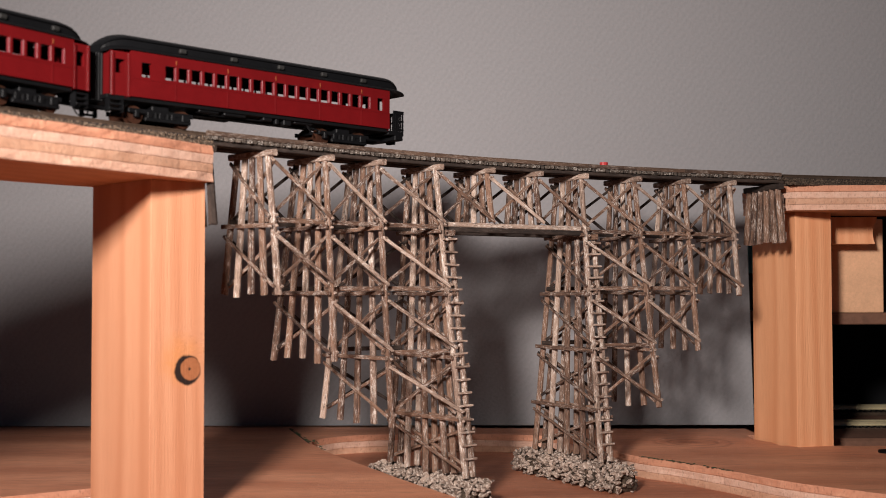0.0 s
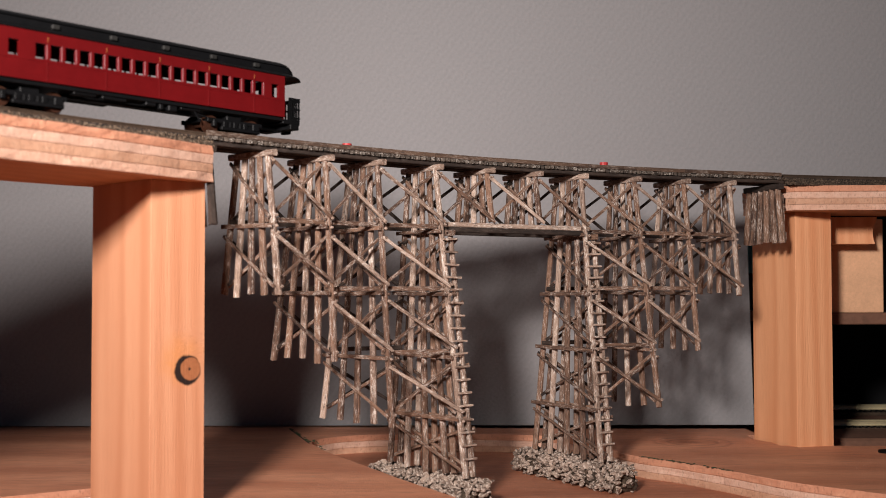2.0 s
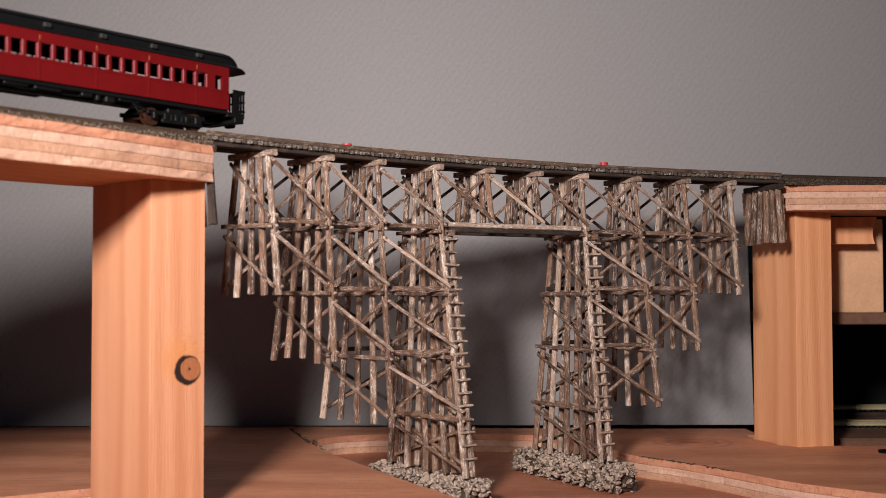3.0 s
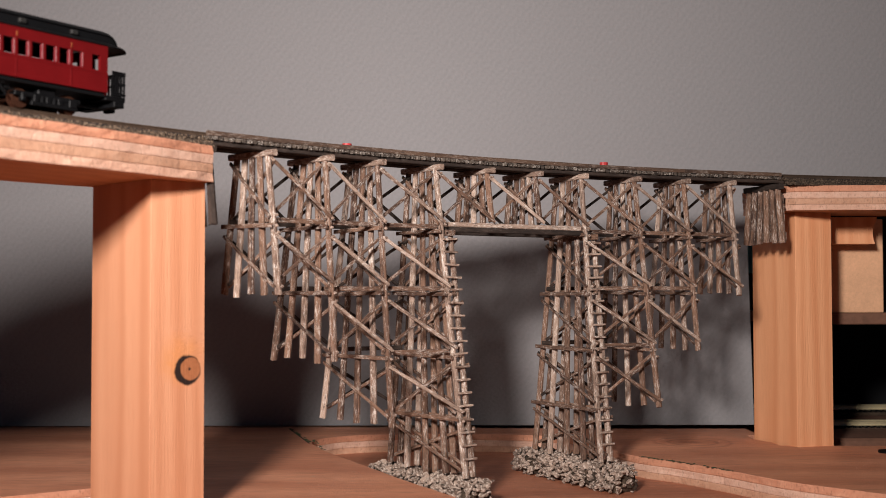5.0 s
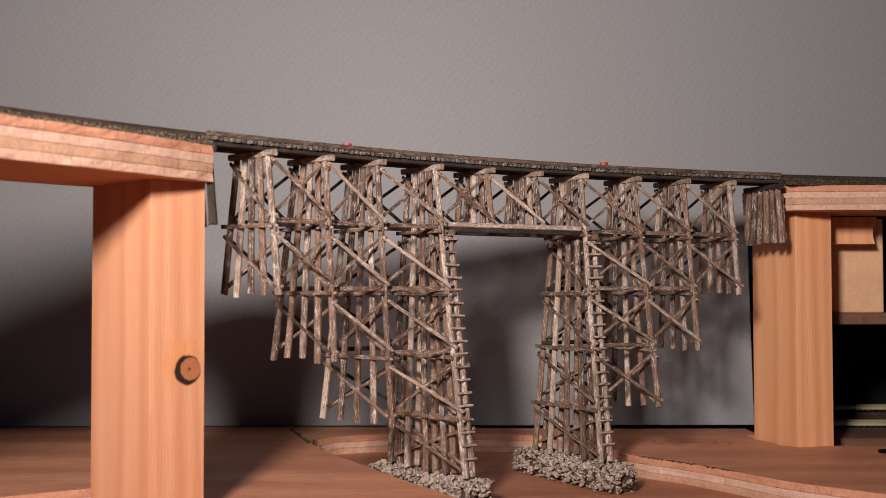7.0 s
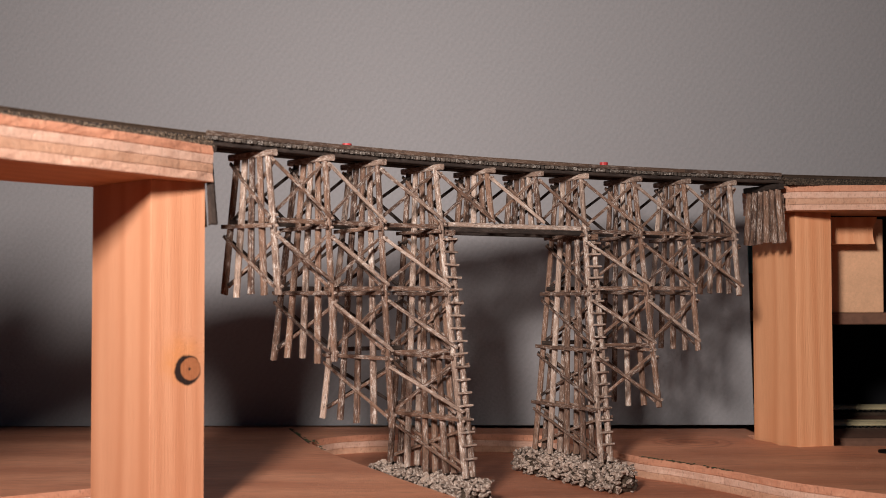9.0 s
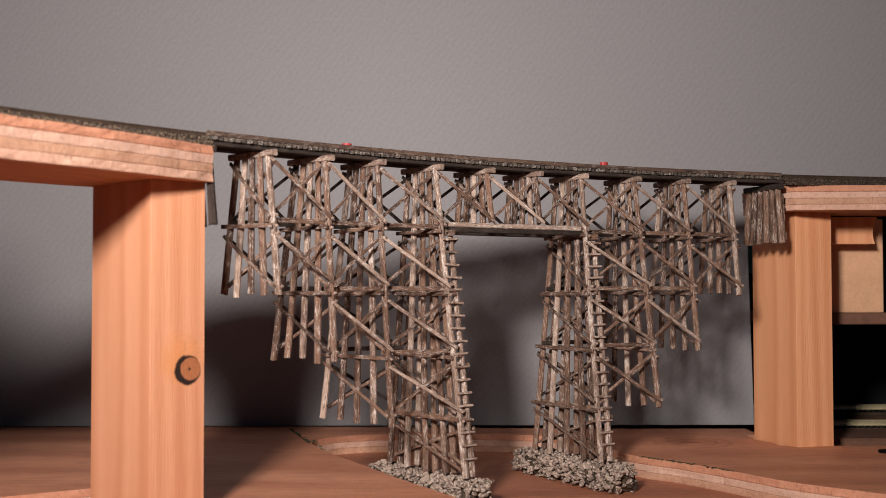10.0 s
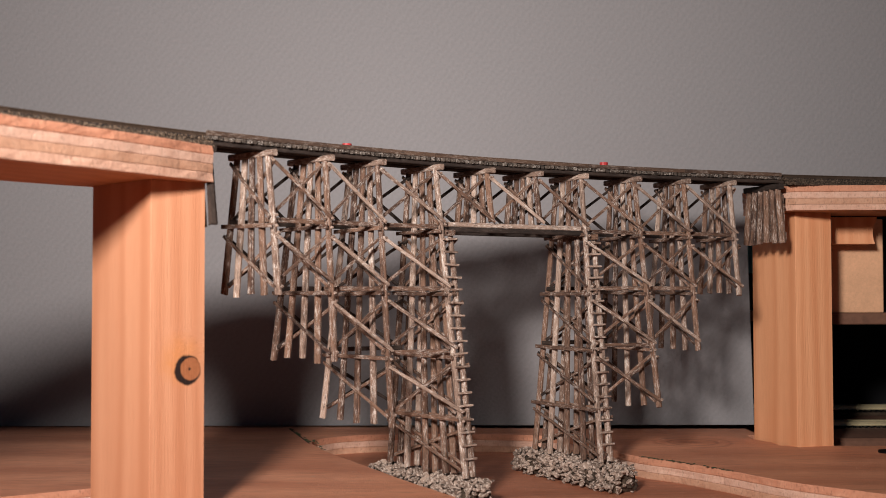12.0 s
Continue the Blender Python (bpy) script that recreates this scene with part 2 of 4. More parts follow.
def add_rod(bm, p, q, r, seg=8, r2=None, mat=0):
    """A round rod from p to q, in mm."""
    p, q = Vector(p) * MM, Vector(q) * MM
    m = Matrix.Translation((p + q) / 2) @ (q - p).to_track_quat("Z", "Y").to_matrix().to_4x4()
    got = bmesh.ops.create_cone(bm, cap_ends=True, segments=seg, radius1=r * MM, radius2=(r if r2 is None else r2) * MM, depth=(q - p).length, matrix=m)
    for f in {f for v in got["verts"] for f in v.link_faces}:
        f.material_index = mat


def pile_mesh(length, r, mat, seg=8):
    """A slightly crooked, tapering round stick along z, from 0 to length (mm)."""
    rows = 5
    ph = random.random() * 6.28
    verts, faces = [], []
    for j in range(rows):
        f = j / (rows - 1)
        ox, oy = 0.12 * math.sin(ph + 4 * f), 0.12 * math.cos(ph * 1.7 + 3 * f)
        for i in range(seg):
            a = 2 * math.pi * i / seg
            rr = r * (1.08 - 0.14 * f) * (1 + random.uniform(-0.07, 0.07))
            verts.append(((rr * math.cos(a) + ox) * MM, (rr * math.sin(a) + oy) * MM, (f * length + (random.uniform(-0.25, 0.25) if j in (0, rows - 1) else 0)) * MM))
    for j in range(rows - 1):
        for i in range(seg):
            k = (i + 1) % seg
            faces.append((j * seg + i, j * seg + k, (j + 1) * seg + k, (j + 1) * seg + i))
    faces.append(tuple(range(seg))[::-1])
    faces.append(tuple(range((rows - 1) * seg, rows * seg)))
    return mesh_of("timber_post", verts, faces, mat)


def plank_mesh(length, w, d, mat, name="plank"):
    """A sawn strip along z, from 0 to length, w across x and d across y (mm), with chamfered, uneven edges."""
    c = min(w, d) * 0.16
    ring = [(-w / 2 + c, -d / 2), (w / 2 - c, -d / 2), (w / 2, -d / 2 + c), (w / 2, d / 2 - c), (w / 2 - c, d / 2), (-w / 2 + c, d / 2), (-w / 2, d / 2 - c), (-w / 2, -d / 2 + c)]
    verts, faces = [], []
    rows = 4
    for j in range(rows):
        f = j / (rows - 1)
        for x, y in ring:
            verts.append(((x + random.uniform(-0.05, 0.05)) * MM, (y + random.uniform(-0.05, 0.05)) * MM, (f * length + (random.uniform(-0.12, 0.12) if j in (0, rows - 1) else 0)) * MM))
    for j in range(rows - 1):
        for i in range(8):
            k = (i + 1) % 8
            faces.append((j * 8 + i, j * 8 + k, (j + 1) * 8 + k, (j + 1) * 8 + i))
    faces.append(tuple(range(8))[::-1])
    faces.append(tuple(range((rows - 1) * 8, rows * 8)))
    return mesh_of(name, verts, faces, mat)


def along(p, q, side=(0, 0, 1)):
    """The pose of a stick that starts at p and points at q (mm); side is the way of its local y."""
    p, q = Vector(p), Vector(q)
    z = (q - p).normalized()
    x = Vector(side).cross(z).normalized()
    y = z.cross(x)
    m = Matrix((x, y, z)).transposed().to_4x4()
    m.translation = p * MM
    return m


# ---- the curve of the track (mm): the way s runs towards the far abutment ----
CX, CY, RADIUS = 322.885, 32.636, 552.48
START = radians(44.886)
SPACING = 25.6


def heading(s):
    return START - s / RADIUS


def spot(s, lat=0.0, z=0.0):
    a = heading(s)
    r = RADIUS - lat
    return Vector((CX - r * math.sin(a), CY + r * math.cos(a), z))


def frame_at(s, z=0.0):
    """Local x along the track, local y away from the camera's side, z up."""
    m = Matrix.Rotation(heading(s), 4, "Z")
    m.translation = spot(s, 0, z) * MM
    return m


def smooth_line(points, steps=5):
    out = []
    n = len(points)
    for i in range(n - 1):
        p0, p1, p2, p3 = points[max(i - 1, 0)], points[i], points[i + 1], points[min(i + 2, n - 1)]
        for j in range(steps):
            t = j / steps
            out.append(tuple(0.5 * (2 * p1[k] + (p2[k] - p0[k]) * t + (2 * p0[k] - 5 * p1[k] + 4 * p2[k] - p3[k]) * t * t + (3 * p1[k] - p0[k] - 3 * p2[k] + p3[k]) * t ** 3) for k in (0, 1)))
    out.append(points[-1])
    return out


def slab(name, outline, z0, z1, mats, ragged=0.0, bevel=0.0):
    """A board of that outline (mm), top faces of the first material, edges of the second, underside of the third."""
    n = len(outline)
    verts, faces, index = [], [], []
    rings = [z0, z0 + (z1 - z0) * 0.12, z0 + (z1 - z0) * 0.5, z0 + (z1 - z0) * 0.9, z1]
    for j, z in enumerate(rings):
        for i, (x, y) in enumerate(outline):
            a, b = Vector(outline[i - 1]), Vector(outline[(i + 1) % n])
            d = b - a
            nn = Vector((d.y, -d.x)).normalized() if d.length > 0 else Vector((0, 0))
            q = (noise.noise(Vector((x * 0.12, y * 0.12, z * 0.35 + 7))) + 0.35 * noise.noise(Vector((x * 0.8, y * 0.8, z)))) * ragged - (bevel if j in (0, 4) else 0)
            verts.append(((x + nn.x * q) * MM, (y + nn.y * q) * MM, z * MM))
    for j in range(4):
        for i in range(n):
            k = (i + 1) % n
            faces.append((j * n + i, j * n + k, (j + 1) * n + k, (j + 1) * n + i))
            index.append(1)
    faces.append(tuple(range(4 * n, 5 * n)))
    index.append(0)
    faces.append(tuple(range(n))[::-1])
    index.append(2)
    return mesh_of(name, verts, faces, mats, index)


def dense(points, step=2.0):
    out = []
    for a, b in zip(points, points[1:] + points[:1]):
        d = math.dist(a, b)
        k = max(1, int(d / step))
        out += [(a[0] + (b[0] - a[0]) * i / k, a[1] + (b[1] - a[1]) * i / k) for i in range(k)]
    return out


# ---- structure ----
def base_boards():
    low = tagged(new("floor", slab("floor", [(-700, -500), (700, -500), (700, 900), (-700, 900)], -30, -9.0, [PIT_FACE_SHADED, EDGES[2], UNDER])),
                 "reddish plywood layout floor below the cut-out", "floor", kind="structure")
    pit_left = smooth_line([(-61.5, 592), (-62.9, 582), (-59.2, 567), (-49.7, 541), (-32.2, 503), (-13, 461), (3, 429), (22, 385), (46, 300), (66, 200)])
    pit_far = smooth_line([(75, 565), (70, 586), (60, 599), (40, 609.5), (16, 614.5), (-7, 616), (-21, 615.7), (-40, 611), (-52, 605), (-61.5, 592)])[:-1]
    pit_right = smooth_line([(300, 250), (230, 335), (185, 400), (156, 431), (132, 457), (116, 485), (99, 512), (86, 528), (78, 545), (75, 565)])[:-1]
    notch = [(-60, 200), (-80, 300), (-85, 395), (-98, 420), (-112, 440), (-129, 447), (-156, 428), (-250, 362), (-420, 250)]
    ring = pit_right + pit_far + pit_left + notch + [(-420, 651), (-86, 649.5), (-31, 646.5), (34, 640), (93, 636.5), (158, 635.5), (158, 608), (151.5, 606), (151, 590), (156, 578), (157, 566), (330, 560), (330, 250)]
    # wind the outline anticlockwise
    area = sum(a[0] * b[1] - b[0] * a[1] for a, b in zip(ring, ring[1:] + ring[:1]))
    if area < 0:
        ring = ring[::-1]
    ring = dense(ring, 3.0)
    board = tagged(new("ground", slab("ground", ring, -3.0, 0.0, [FACE, EDGES[0], UNDER], 0.5, 0.15)), "reddish plywood table top with a river-shaped cut-out", "table top", kind="structure")
    cut = (Vector((-81, 639, 0.03)), Vector((-63.5, 577, 0.03)))
    part("saw_cut", plank_mesh((cut[1] - cut[0]).length, 0.7, 0.08, DARK_SHADED, "saw_cut"), board, along(cut[0], cut[1], (0, 0, 1)), "thin dark saw cut")
    part("veneer", slab("veneer", ring, -6.0, -3.1, [FACE, EDGES[1], UNDER], 0.7, 0.15), board, label="pale middle layer of plywood")
    part("veneer", slab("veneer", ring, -9.0, -6.1, [FACE, EDGES[2], UNDER], 0.6, 0.15), board, label="tan lower layer of plywood")
    return low


def backdrop():
    """A tall grey sheet behind the bridge, cut away beside the far abutment."""
    pts = [(-900, 0.12), (166.9, 0.12), (164.3, 101), (163.8, 113), (700, 113), (700, 900), (-900, 900)]
    verts = [(x * MM, 0, z * MM) for x, z in pts] + [(x * MM, 0.0015, z * MM) for x, z in pts]
    n = len(pts)
    faces = [tuple(range(n)), tuple(range(n, 2 * n))[::-1]] + [(i, n + i, n + (i + 1) % n, (i + 1) % n) for i in range(n)]
    ob = new("backdrop", mesh_of("backdrop", verts, faces, PAPER))
    ob.location = (0, 0.653, 0)
    tagged(ob, "tall grey textured paper backdrop sheet behind the bridge", "backdrop", kind="structure")


def deck_board(name, outline, label, z=(107.8, 110.6, 113.6, 116.6, 119.6)):
    """A strip of plywood in four sawn layers."""
    area = sum(a[0] * b[1] - b[0] * a[1] for a, b in zip(outline, outline[1:] + outline[:1]))
    ring = dense(outline if area > 0 else outline[::-1], 2.2)
    ob = new(name, slab(name, ring, z[3] + 0.12, z[4], [FACE, EDGES[0], UNDER], 0.7, 0.14))
    tagged(ob, label, "plywood board")
    part("veneer", slab("veneer", ring, z[2] + 0.12, z[3], [FACE, EDGES[1], UNDER], 0.35, 0.1), ob)
    part("veneer", slab("veneer", ring, z[1] + 0.12, z[2], [FACE, EDGES[2], UNDER], 0.4, 0.1), ob)
    part("veneer", slab("veneer", ring, z[0], z[1], [FACE, EDGES[3], UNDER], 0.65, 0.14), ob)
    return ob


def post(name, corner, turn, across, deep, z0, z1, mat, label):
    """An upright of planed timber; its near arris stands at corner, faces run along the turn and across it."""
    bm = bmesh.new()
    add_box(bm, (0, 0, z0), (across, deep, z1), 0.1)
    off = Vector((across / 2, deep / 2, 0)) * MM
    bmesh.ops.translate(bm, verts=bm.verts, vec=-off)
    ob = new(name, from_bm(name, bm, mat))
    m = Matrix.Rotation(turn, 4, "Z")
    m.translation = Vector((corner[0] * MM, corner[1] * MM, 0)) + (Matrix.Rotation(turn, 3, "Z") @ off)
    ob.matrix_basis = m
    return tagged(ob, label, "wooden post")


# ---- the trestle ----
TIERS = [95.0, 71.2, 47.6, 23.7, 3.6]
BOTTOM = [70.6, 46.9, 23.2, 2.5, 99.0, 99.0, 2.0, 23.0, 46.2, 70.4]
LEAN = [-1.5, -6.5, -4.5, 2.0, 0.0, 0.0, -2.0, 3.5, -0.5, 0.0]
SHIFT = [0.0, 0.0, -1.5, 1.0, 1.0, 0.0, -2.0, 0.5, 1.0, 0.0]
BATTER = 0.13


def outer(z, i, side):
    """How far from the middle the outermost pile of a bent stands at height z; side is 1 on the camera's side."""
    return side * (9.6 + (118 - z) * BATTER) + LEAN[i] * (118 - z) / 100.0


def build_bent(bridge, i, s, top=120.9, bottom=None, tiers=None, cap=True):
    """One bent: cap, five piles, sills and crossed braces, in its own upright plane."""
    bottom = BOTTOM[i] if bottom is None else bottom
    m = frame_at(s)
    w = 26.4 + random.uniform(-0.4, 0.4)
    if cap:
        bent = part("bent", plank_mesh(w, 2.2, 2.3, PALE, "cap"), bridge, m @ along((0, w / 2, top - 0.9), (0, -w / 2, top - 0.9), (1, 0, 0)))
    else:
        e = abs(outer(top, i, 1)) + 3.0
        bent = part("bent", plank_mesh(2 * e, 2.2, 1.6, TIMBER, "cap"), bridge, m @ along((-1.6, e - 1, top - 1), (-1.6, -e - 1, top - 1), (1, 0, 0)))
    back = bent.matrix_basis.inverted()

    def stick(name, p, q, mesh, side=(1, 0, 0)):
        return part(name, mesh, bent, back @ m @ along(p, q, side))

    for j in range(5):
        f = 1 - j / 2.0
        pt = (0, -(f * outer(top, i, 1) if f >= 0 else -f * outer(top, i, -1)) * 0.97, top - 1.8)
        end = bottom + random.uniform(-0.8, 0.8)
        pb = (random.uniform(-0.3, 0.3), -((f * (outer(end, i, 1) - outer(end, i, -1)) / 2) + (outer(end, i, 1) + outer(end, i, -1)) / 2), end)
        d = (Vector(pt) - Vector(pb)).length
        stick("timber_post", pb, pt, pile_mesh(d, 1.2, PALE if (j + i) % 3 == 0 else TIMBER))
    levels = [top] + [z for z in TIERS if z > bottom + 8 and z < top - 8]
    for z in levels[1:]:
        a, b = -outer(z, i, 1) - 1.8, -outer(z, i, -1) + 2.2
        stick("sill", (-2.1, b, z + random.uniform(-0.5, 0.5)), (-2.1, a, z + random.uniform(-0.5, 0.5)), plank_mesh(b - a, 1.5, 0.9, TIMBER, "sill"))
    ends = levels[1:] + [bottom]
    for z1, z0 in zip(levels, ends):
        hi, lo = z1 - 3.2, z0 + (2.8 if z0 > bottom + 1 else 3.2)
        p, q = (-2.0, -outer(hi, i, -1) + 0.8, hi), (-2.0, -outer(lo, i, 1) - 0.8, lo)
        stick("brace", p, q, plank_mesh((Vector(q) - Vector(p)).length, 1.2, 0.7, TIMBER, "brace"))
        p, q = (2.0, -outer(lo, i, -1) + 0.8, lo), (2.0, -outer(hi, i, 1) - 0.8, hi)
        stick("brace", p, q, plank_mesh((Vector(q) - Vector(p)).length, 1.2, 0.7, TIMBER, "brace"))
    return bent


def bent_s(i):
    return i * SPACING + SHIFT[i]


def build_trestle():
    bridge = tagged(new("trestle_bridge"), "weathered grey-brown wooden trestle bridge on stone footings", "bridge")
    for i in range(10):
        build_bent(bridge, i, bent_s(i))
    # the two towers beside the opening have a second bent below the girders
    for i in (3, 6):
        build_bent(bridge, i, bent_s(i) + 4.4, top=95.5, cap=False)
        z = 92.0
        while z > 6:
            a, b = spot(bent_s(i) - 1.0 + random.uniform(-0.4, 0.3), outer(z, i, 1) + 1.7, z), spot(bent_s(i) + 5.6 + random.uniform(-0.3, 0.4), outer(z, i, 1) + 1.7, z + random.uniform(-0.3, 0.3))
            part("rung", plank_mesh((b - a).length, 1.0, 0.8, PALE, "rung"), bridge, along(a, b, (0, 0, 1)))
            z -= 4.85
    # girts and crossed braces from bent to bent, on both sides
    for side in (1, -1):
        # far-side sticks carry their shade as a darker colour
        mat = TIMBER if side == 1 else DARK_SHADED
        for i in range(9):
            sa, sb = bent_s(i), bent_s(i + 1)
            low = max(BOTTOM[i], BOTTOM[i + 1])
            tops = [120.6] + [z for z in TIERS if z > low - 3 and z < 110]
            for n, z in enumerate(tops[1:]):
                if i in (3, 4, 5) and z > 90:
                    continue
                if z > low + 3:
                    a = spot(sa - 1.5, outer(z, i, side) + side * (-1.9), z + 1.9)
                    b = spot(sb + 1.0, outer(z, i + 1, side) + side * (-1.9), z + 1.9)
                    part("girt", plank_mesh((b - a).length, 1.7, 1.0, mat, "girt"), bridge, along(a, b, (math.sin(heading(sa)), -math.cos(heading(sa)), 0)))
            if i in (3, 4, 5):
                pairs = [(117.8, 99.5)]
            else:
                pairs = [(z1 - 2.8, z0 + 3.0) for z1, z0 in zip(tops, tops[1:])]
            for hi, lo in pairs:
                face = (math.sin(heading(sa)), -math.cos(heading(sa)), 0)
                hi, lo = hi + random.uniform(-0.6, 0.4), lo + random.uniform(-0.5, 0.6)
                a, b = spot(sa - random.uniform(0, 1.2), outer(hi, i, side) + side * 1.9, hi), spot(sb + random.uniform(0, 1.2), outer(lo, i + 1, side) + side * 1.9, lo)
                part("brace", plank_mesh((b - a).length, 1.25, 0.8, (PALE if random.random() < 0.6 else TIMBER) if side == 1 else DARK_SHADED, "brace"), bridge, along(a, b, face))
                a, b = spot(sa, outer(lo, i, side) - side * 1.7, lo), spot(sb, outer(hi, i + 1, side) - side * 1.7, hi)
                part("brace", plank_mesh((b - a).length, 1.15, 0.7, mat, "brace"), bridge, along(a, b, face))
    # small pale bolt heads where braces meet the outer piles
    bm = bmesh.new()
    add_rod(bm, (0, 0, 0), (0, 0, 0.6), 0.62, 6, 0.45)
    bolt = from_bm("bolt", bm, PALE)
    for i in range(10):
        for z in [117.4] + [t + d for t in TIERS[:4] if t > BOTTOM[i] - 2 for d in (-3.0, 0.0, 3.0)]:
            if z < BOTTOM[i] + 1.5:
                continue
            a = heading(bent_s(i))
            p = spot(bent_s(i) + random.uniform(-0.4, 0.4), outer(z, i, 1) + 2.3, z + random.uniform(-0.4, 0.4))
            part("bolt", bolt, bridge, along(p, p + Vector((math.sin(a), -math.cos(a), 0)), (0, 0, 1)))
    # girders over the opening carry the two short bents
    for lat in (10.5, -10.5):
        for z, d, mat in ((98.0, 1.8, PALE), (96.0, 1.9, DARK_SHADED)):
            a, b = spot(bent_s(3) - 1, lat, z), spot(bent_s(6) + 3, lat, z)
            part("girder", plank_mesh((b - a).length, d, 2.4, mat, "girder"), bridge, along(a, b, (math.sin(heading(100)), -math.cos(heading(100)), 0)))
    # stringers under the ties
    for lat in (7.2, 3.8, -3.8, -7.2):
        for i in range(-1, 10):
            sa = bent_s(i) if i >= 0 else -26.0
            sb = bent_s(i + 1) if i < 9 else 10 * SPACING + 3
            a, b = spot(sa - 1.2, lat, 121.74), spot(sb + 1.2, lat, 121.74)
            part("stringer", plank_mesh((b - a).length, 2.4, 1.6, DARK_SHADED, "stringer"), bridge, along(a, b, (0, 0, 1)))
    # ties, sharing a few meshes
    ties = [plank_mesh(19.6, 1.4, 1.35, TIE, "tie") for _ in range(5)]
    s = -25.0
    while s < 258:
        lat = 9.8 + random.uniform(-0.35, 0.35)
        part("tie", random.choice(ties), bridge, frame_at(s) @ along((0, lat, 123.2), (0, lat - 19.6, 123.2 + random.uniform(-0.1, 0.1)), (0, 0, 1)))
        s += 2.4 + random.uniform(-0.08, 0.08)
    for lat in (8.8, -8.8):
        for i in range(11):
            sa, sb = -25.5 + i * 25.8, -25.5 + (i + 1) * 25.8 - 0.2
            a, b = spot(sa, lat, 124.75), spot(sb, lat, 124.75)
            part("guard_timber", plank_mesh((b - a).length, 1.3, 1.7, GUARD, "guard_timber"), bridge, along(a, b, (0, 0, 1)))
    return bridge


def build_abutment(s, dark, zb, label):
    """Close-set retaining piles under the end of the deck, before a board."""
    thing = tagged(new("abutment_bent"), label, "retaining bent")
    m = frame_at(s)
    part("cap", plank_mesh(29, 2.6, 2.6, DARK_SHADED, "cap"), thing, m @ along((0, 14.5, 119.0), (0, -14.5, 119.0), (1, 0, 0)))
    n = 6
    for j in range(n):
        y = 13.2 - 26.4 * j / (n - 1)
        yb = y * 1.12
        p, q = (random.uniform(-0.3, 0.3), yb, zb + random.uniform(-0.4, 0.6)), (0, y * 0.86, 117.9)
        # with dark set, the deck's shade is put into the posts' colour
        part("timber_post", pile_mesh((Vector(q) - Vector(p)).length, 1.4, DARK_SHADED if dark else TIMBER), thing, m @ along(p, q, (1, 0, 0)))
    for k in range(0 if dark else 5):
        z = zb + 2 + k * 4.2
        part("plank", plank_mesh(30.5 + random.uniform(-1, 1), 4.0, 0.9, DARK_SHADED if dark else TIMBER, "plank"), thing, m @ along((2.3, 17.4, z + 1), (2.3, -13.9, z + 1), (1, 0, 0)))
    return thing


def build_pier(i, label):
    """A long mound of small stones under a tower."""
    thing = tagged(new("stone_footing"), label, "stone footing")
    s = bent_s(i) + 2.4
    c, half = (0.5, 35.5) if i == 3 else (2.7, 39.2)
    m = frame_at(s)
    bm = bmesh.new()
    add_box(bm, (-4.6, c - half + 3, -8.9), (7.6, c + half - 3, -0.4), 2.0)
    bmesh.ops.subdivide_edges(bm, edges=bm.edges, cuts=6, use_grid_fill=True)
    for v in bm.verts:
        v.co += Vector((noise.noise(v.co * 300), noise.noise(v.co * 310 + Vector((5, 5, 5))), 0)) * 0.0012
        if v.co.z > -0.008:
            v.co.z += noise.noise(v.co * 260) * 0.0012
    # added filler; its dark colour gives the shaded gaps between stones
    part("core", from_bm("core", bm, TURF), thing, m, "dark filler core standing in for shade between the stones")
    shapes = []
    for k in range(12):
        bm = bmesh.new()
        bmesh.ops.create_cube(bm, size=1.5)
        bmesh.ops.bevel(bm, geom=list(bm.edges), offset=0.34, segments=1, affect="EDGES")
        for v in bm.verts:
            v.co += Vector([random.uniform(-0.13, 0.13) for _ in range(3)])
            v.co = Vector((v.co.x, v.co.y * random.uniform(0.9, 1.05), v.co.z * 0.5)) * MM
        shapes.append(from_bm("stone", bm, ROCK))

    def spot_on_heap():
        u = random.random()
        y = random.uniform(-half, half)
        end = max(0.0, abs(y) - half + 5) / 8.0
        if u < 0.5:
            x, z = random.uniform(-4.8, 7.6) * (1 - 0.5 * end), random.uniform(-0.4, 1.7) - 2.2 * end
        elif u < 0.92:
            z = random.uniform(-8.4, 0.5)
            x = (-4.8 - 0.12 * (0.5 - z)) * (1 - 0.45 * end) + random.uniform(-0.7, 0.6)
        else:
            y = random.choice((-1, 1)) * random.uniform(half - 3.5, half - 1.5)
            x, z = random.uniform(-4.5, 7), random.uniform(-8.2, -0.5)
        turn = Euler((random.uniform(-0.9, 0.9), random.uniform(-0.9, 0.9), random.uniform(0, 6.3))).to_matrix().to_4x4()
        r = random.uniform(0.85, 1.6)
        return Matrix.Translation((x * MM, (y + c) * MM, z * MM)) @ turn @ Matrix.Diagonal((r * random.uniform(0.9, 1.5), r, r, 1))

    for k in range(290):
        part("stone", random.choice(shapes), thing, m @ spot_on_heap())
    # the smaller chips between them, too many to count
    verts, faces = [], []
    for k in range(520):
        me, lm = random.choice(shapes), spot_on_heap() @ Matrix.Scale(0.72, 4)
        b = len(verts)
        verts += [lm @ v.co for v in me.vertices]
        faces += [tuple(b + q for q in f.vertices) for f in me.polygons]
    tagged(part("rubble", mesh_of("rubble", verts, faces, ROCK_MIX), thing, m, "small stone chips"), kind="stuff")
    return thing


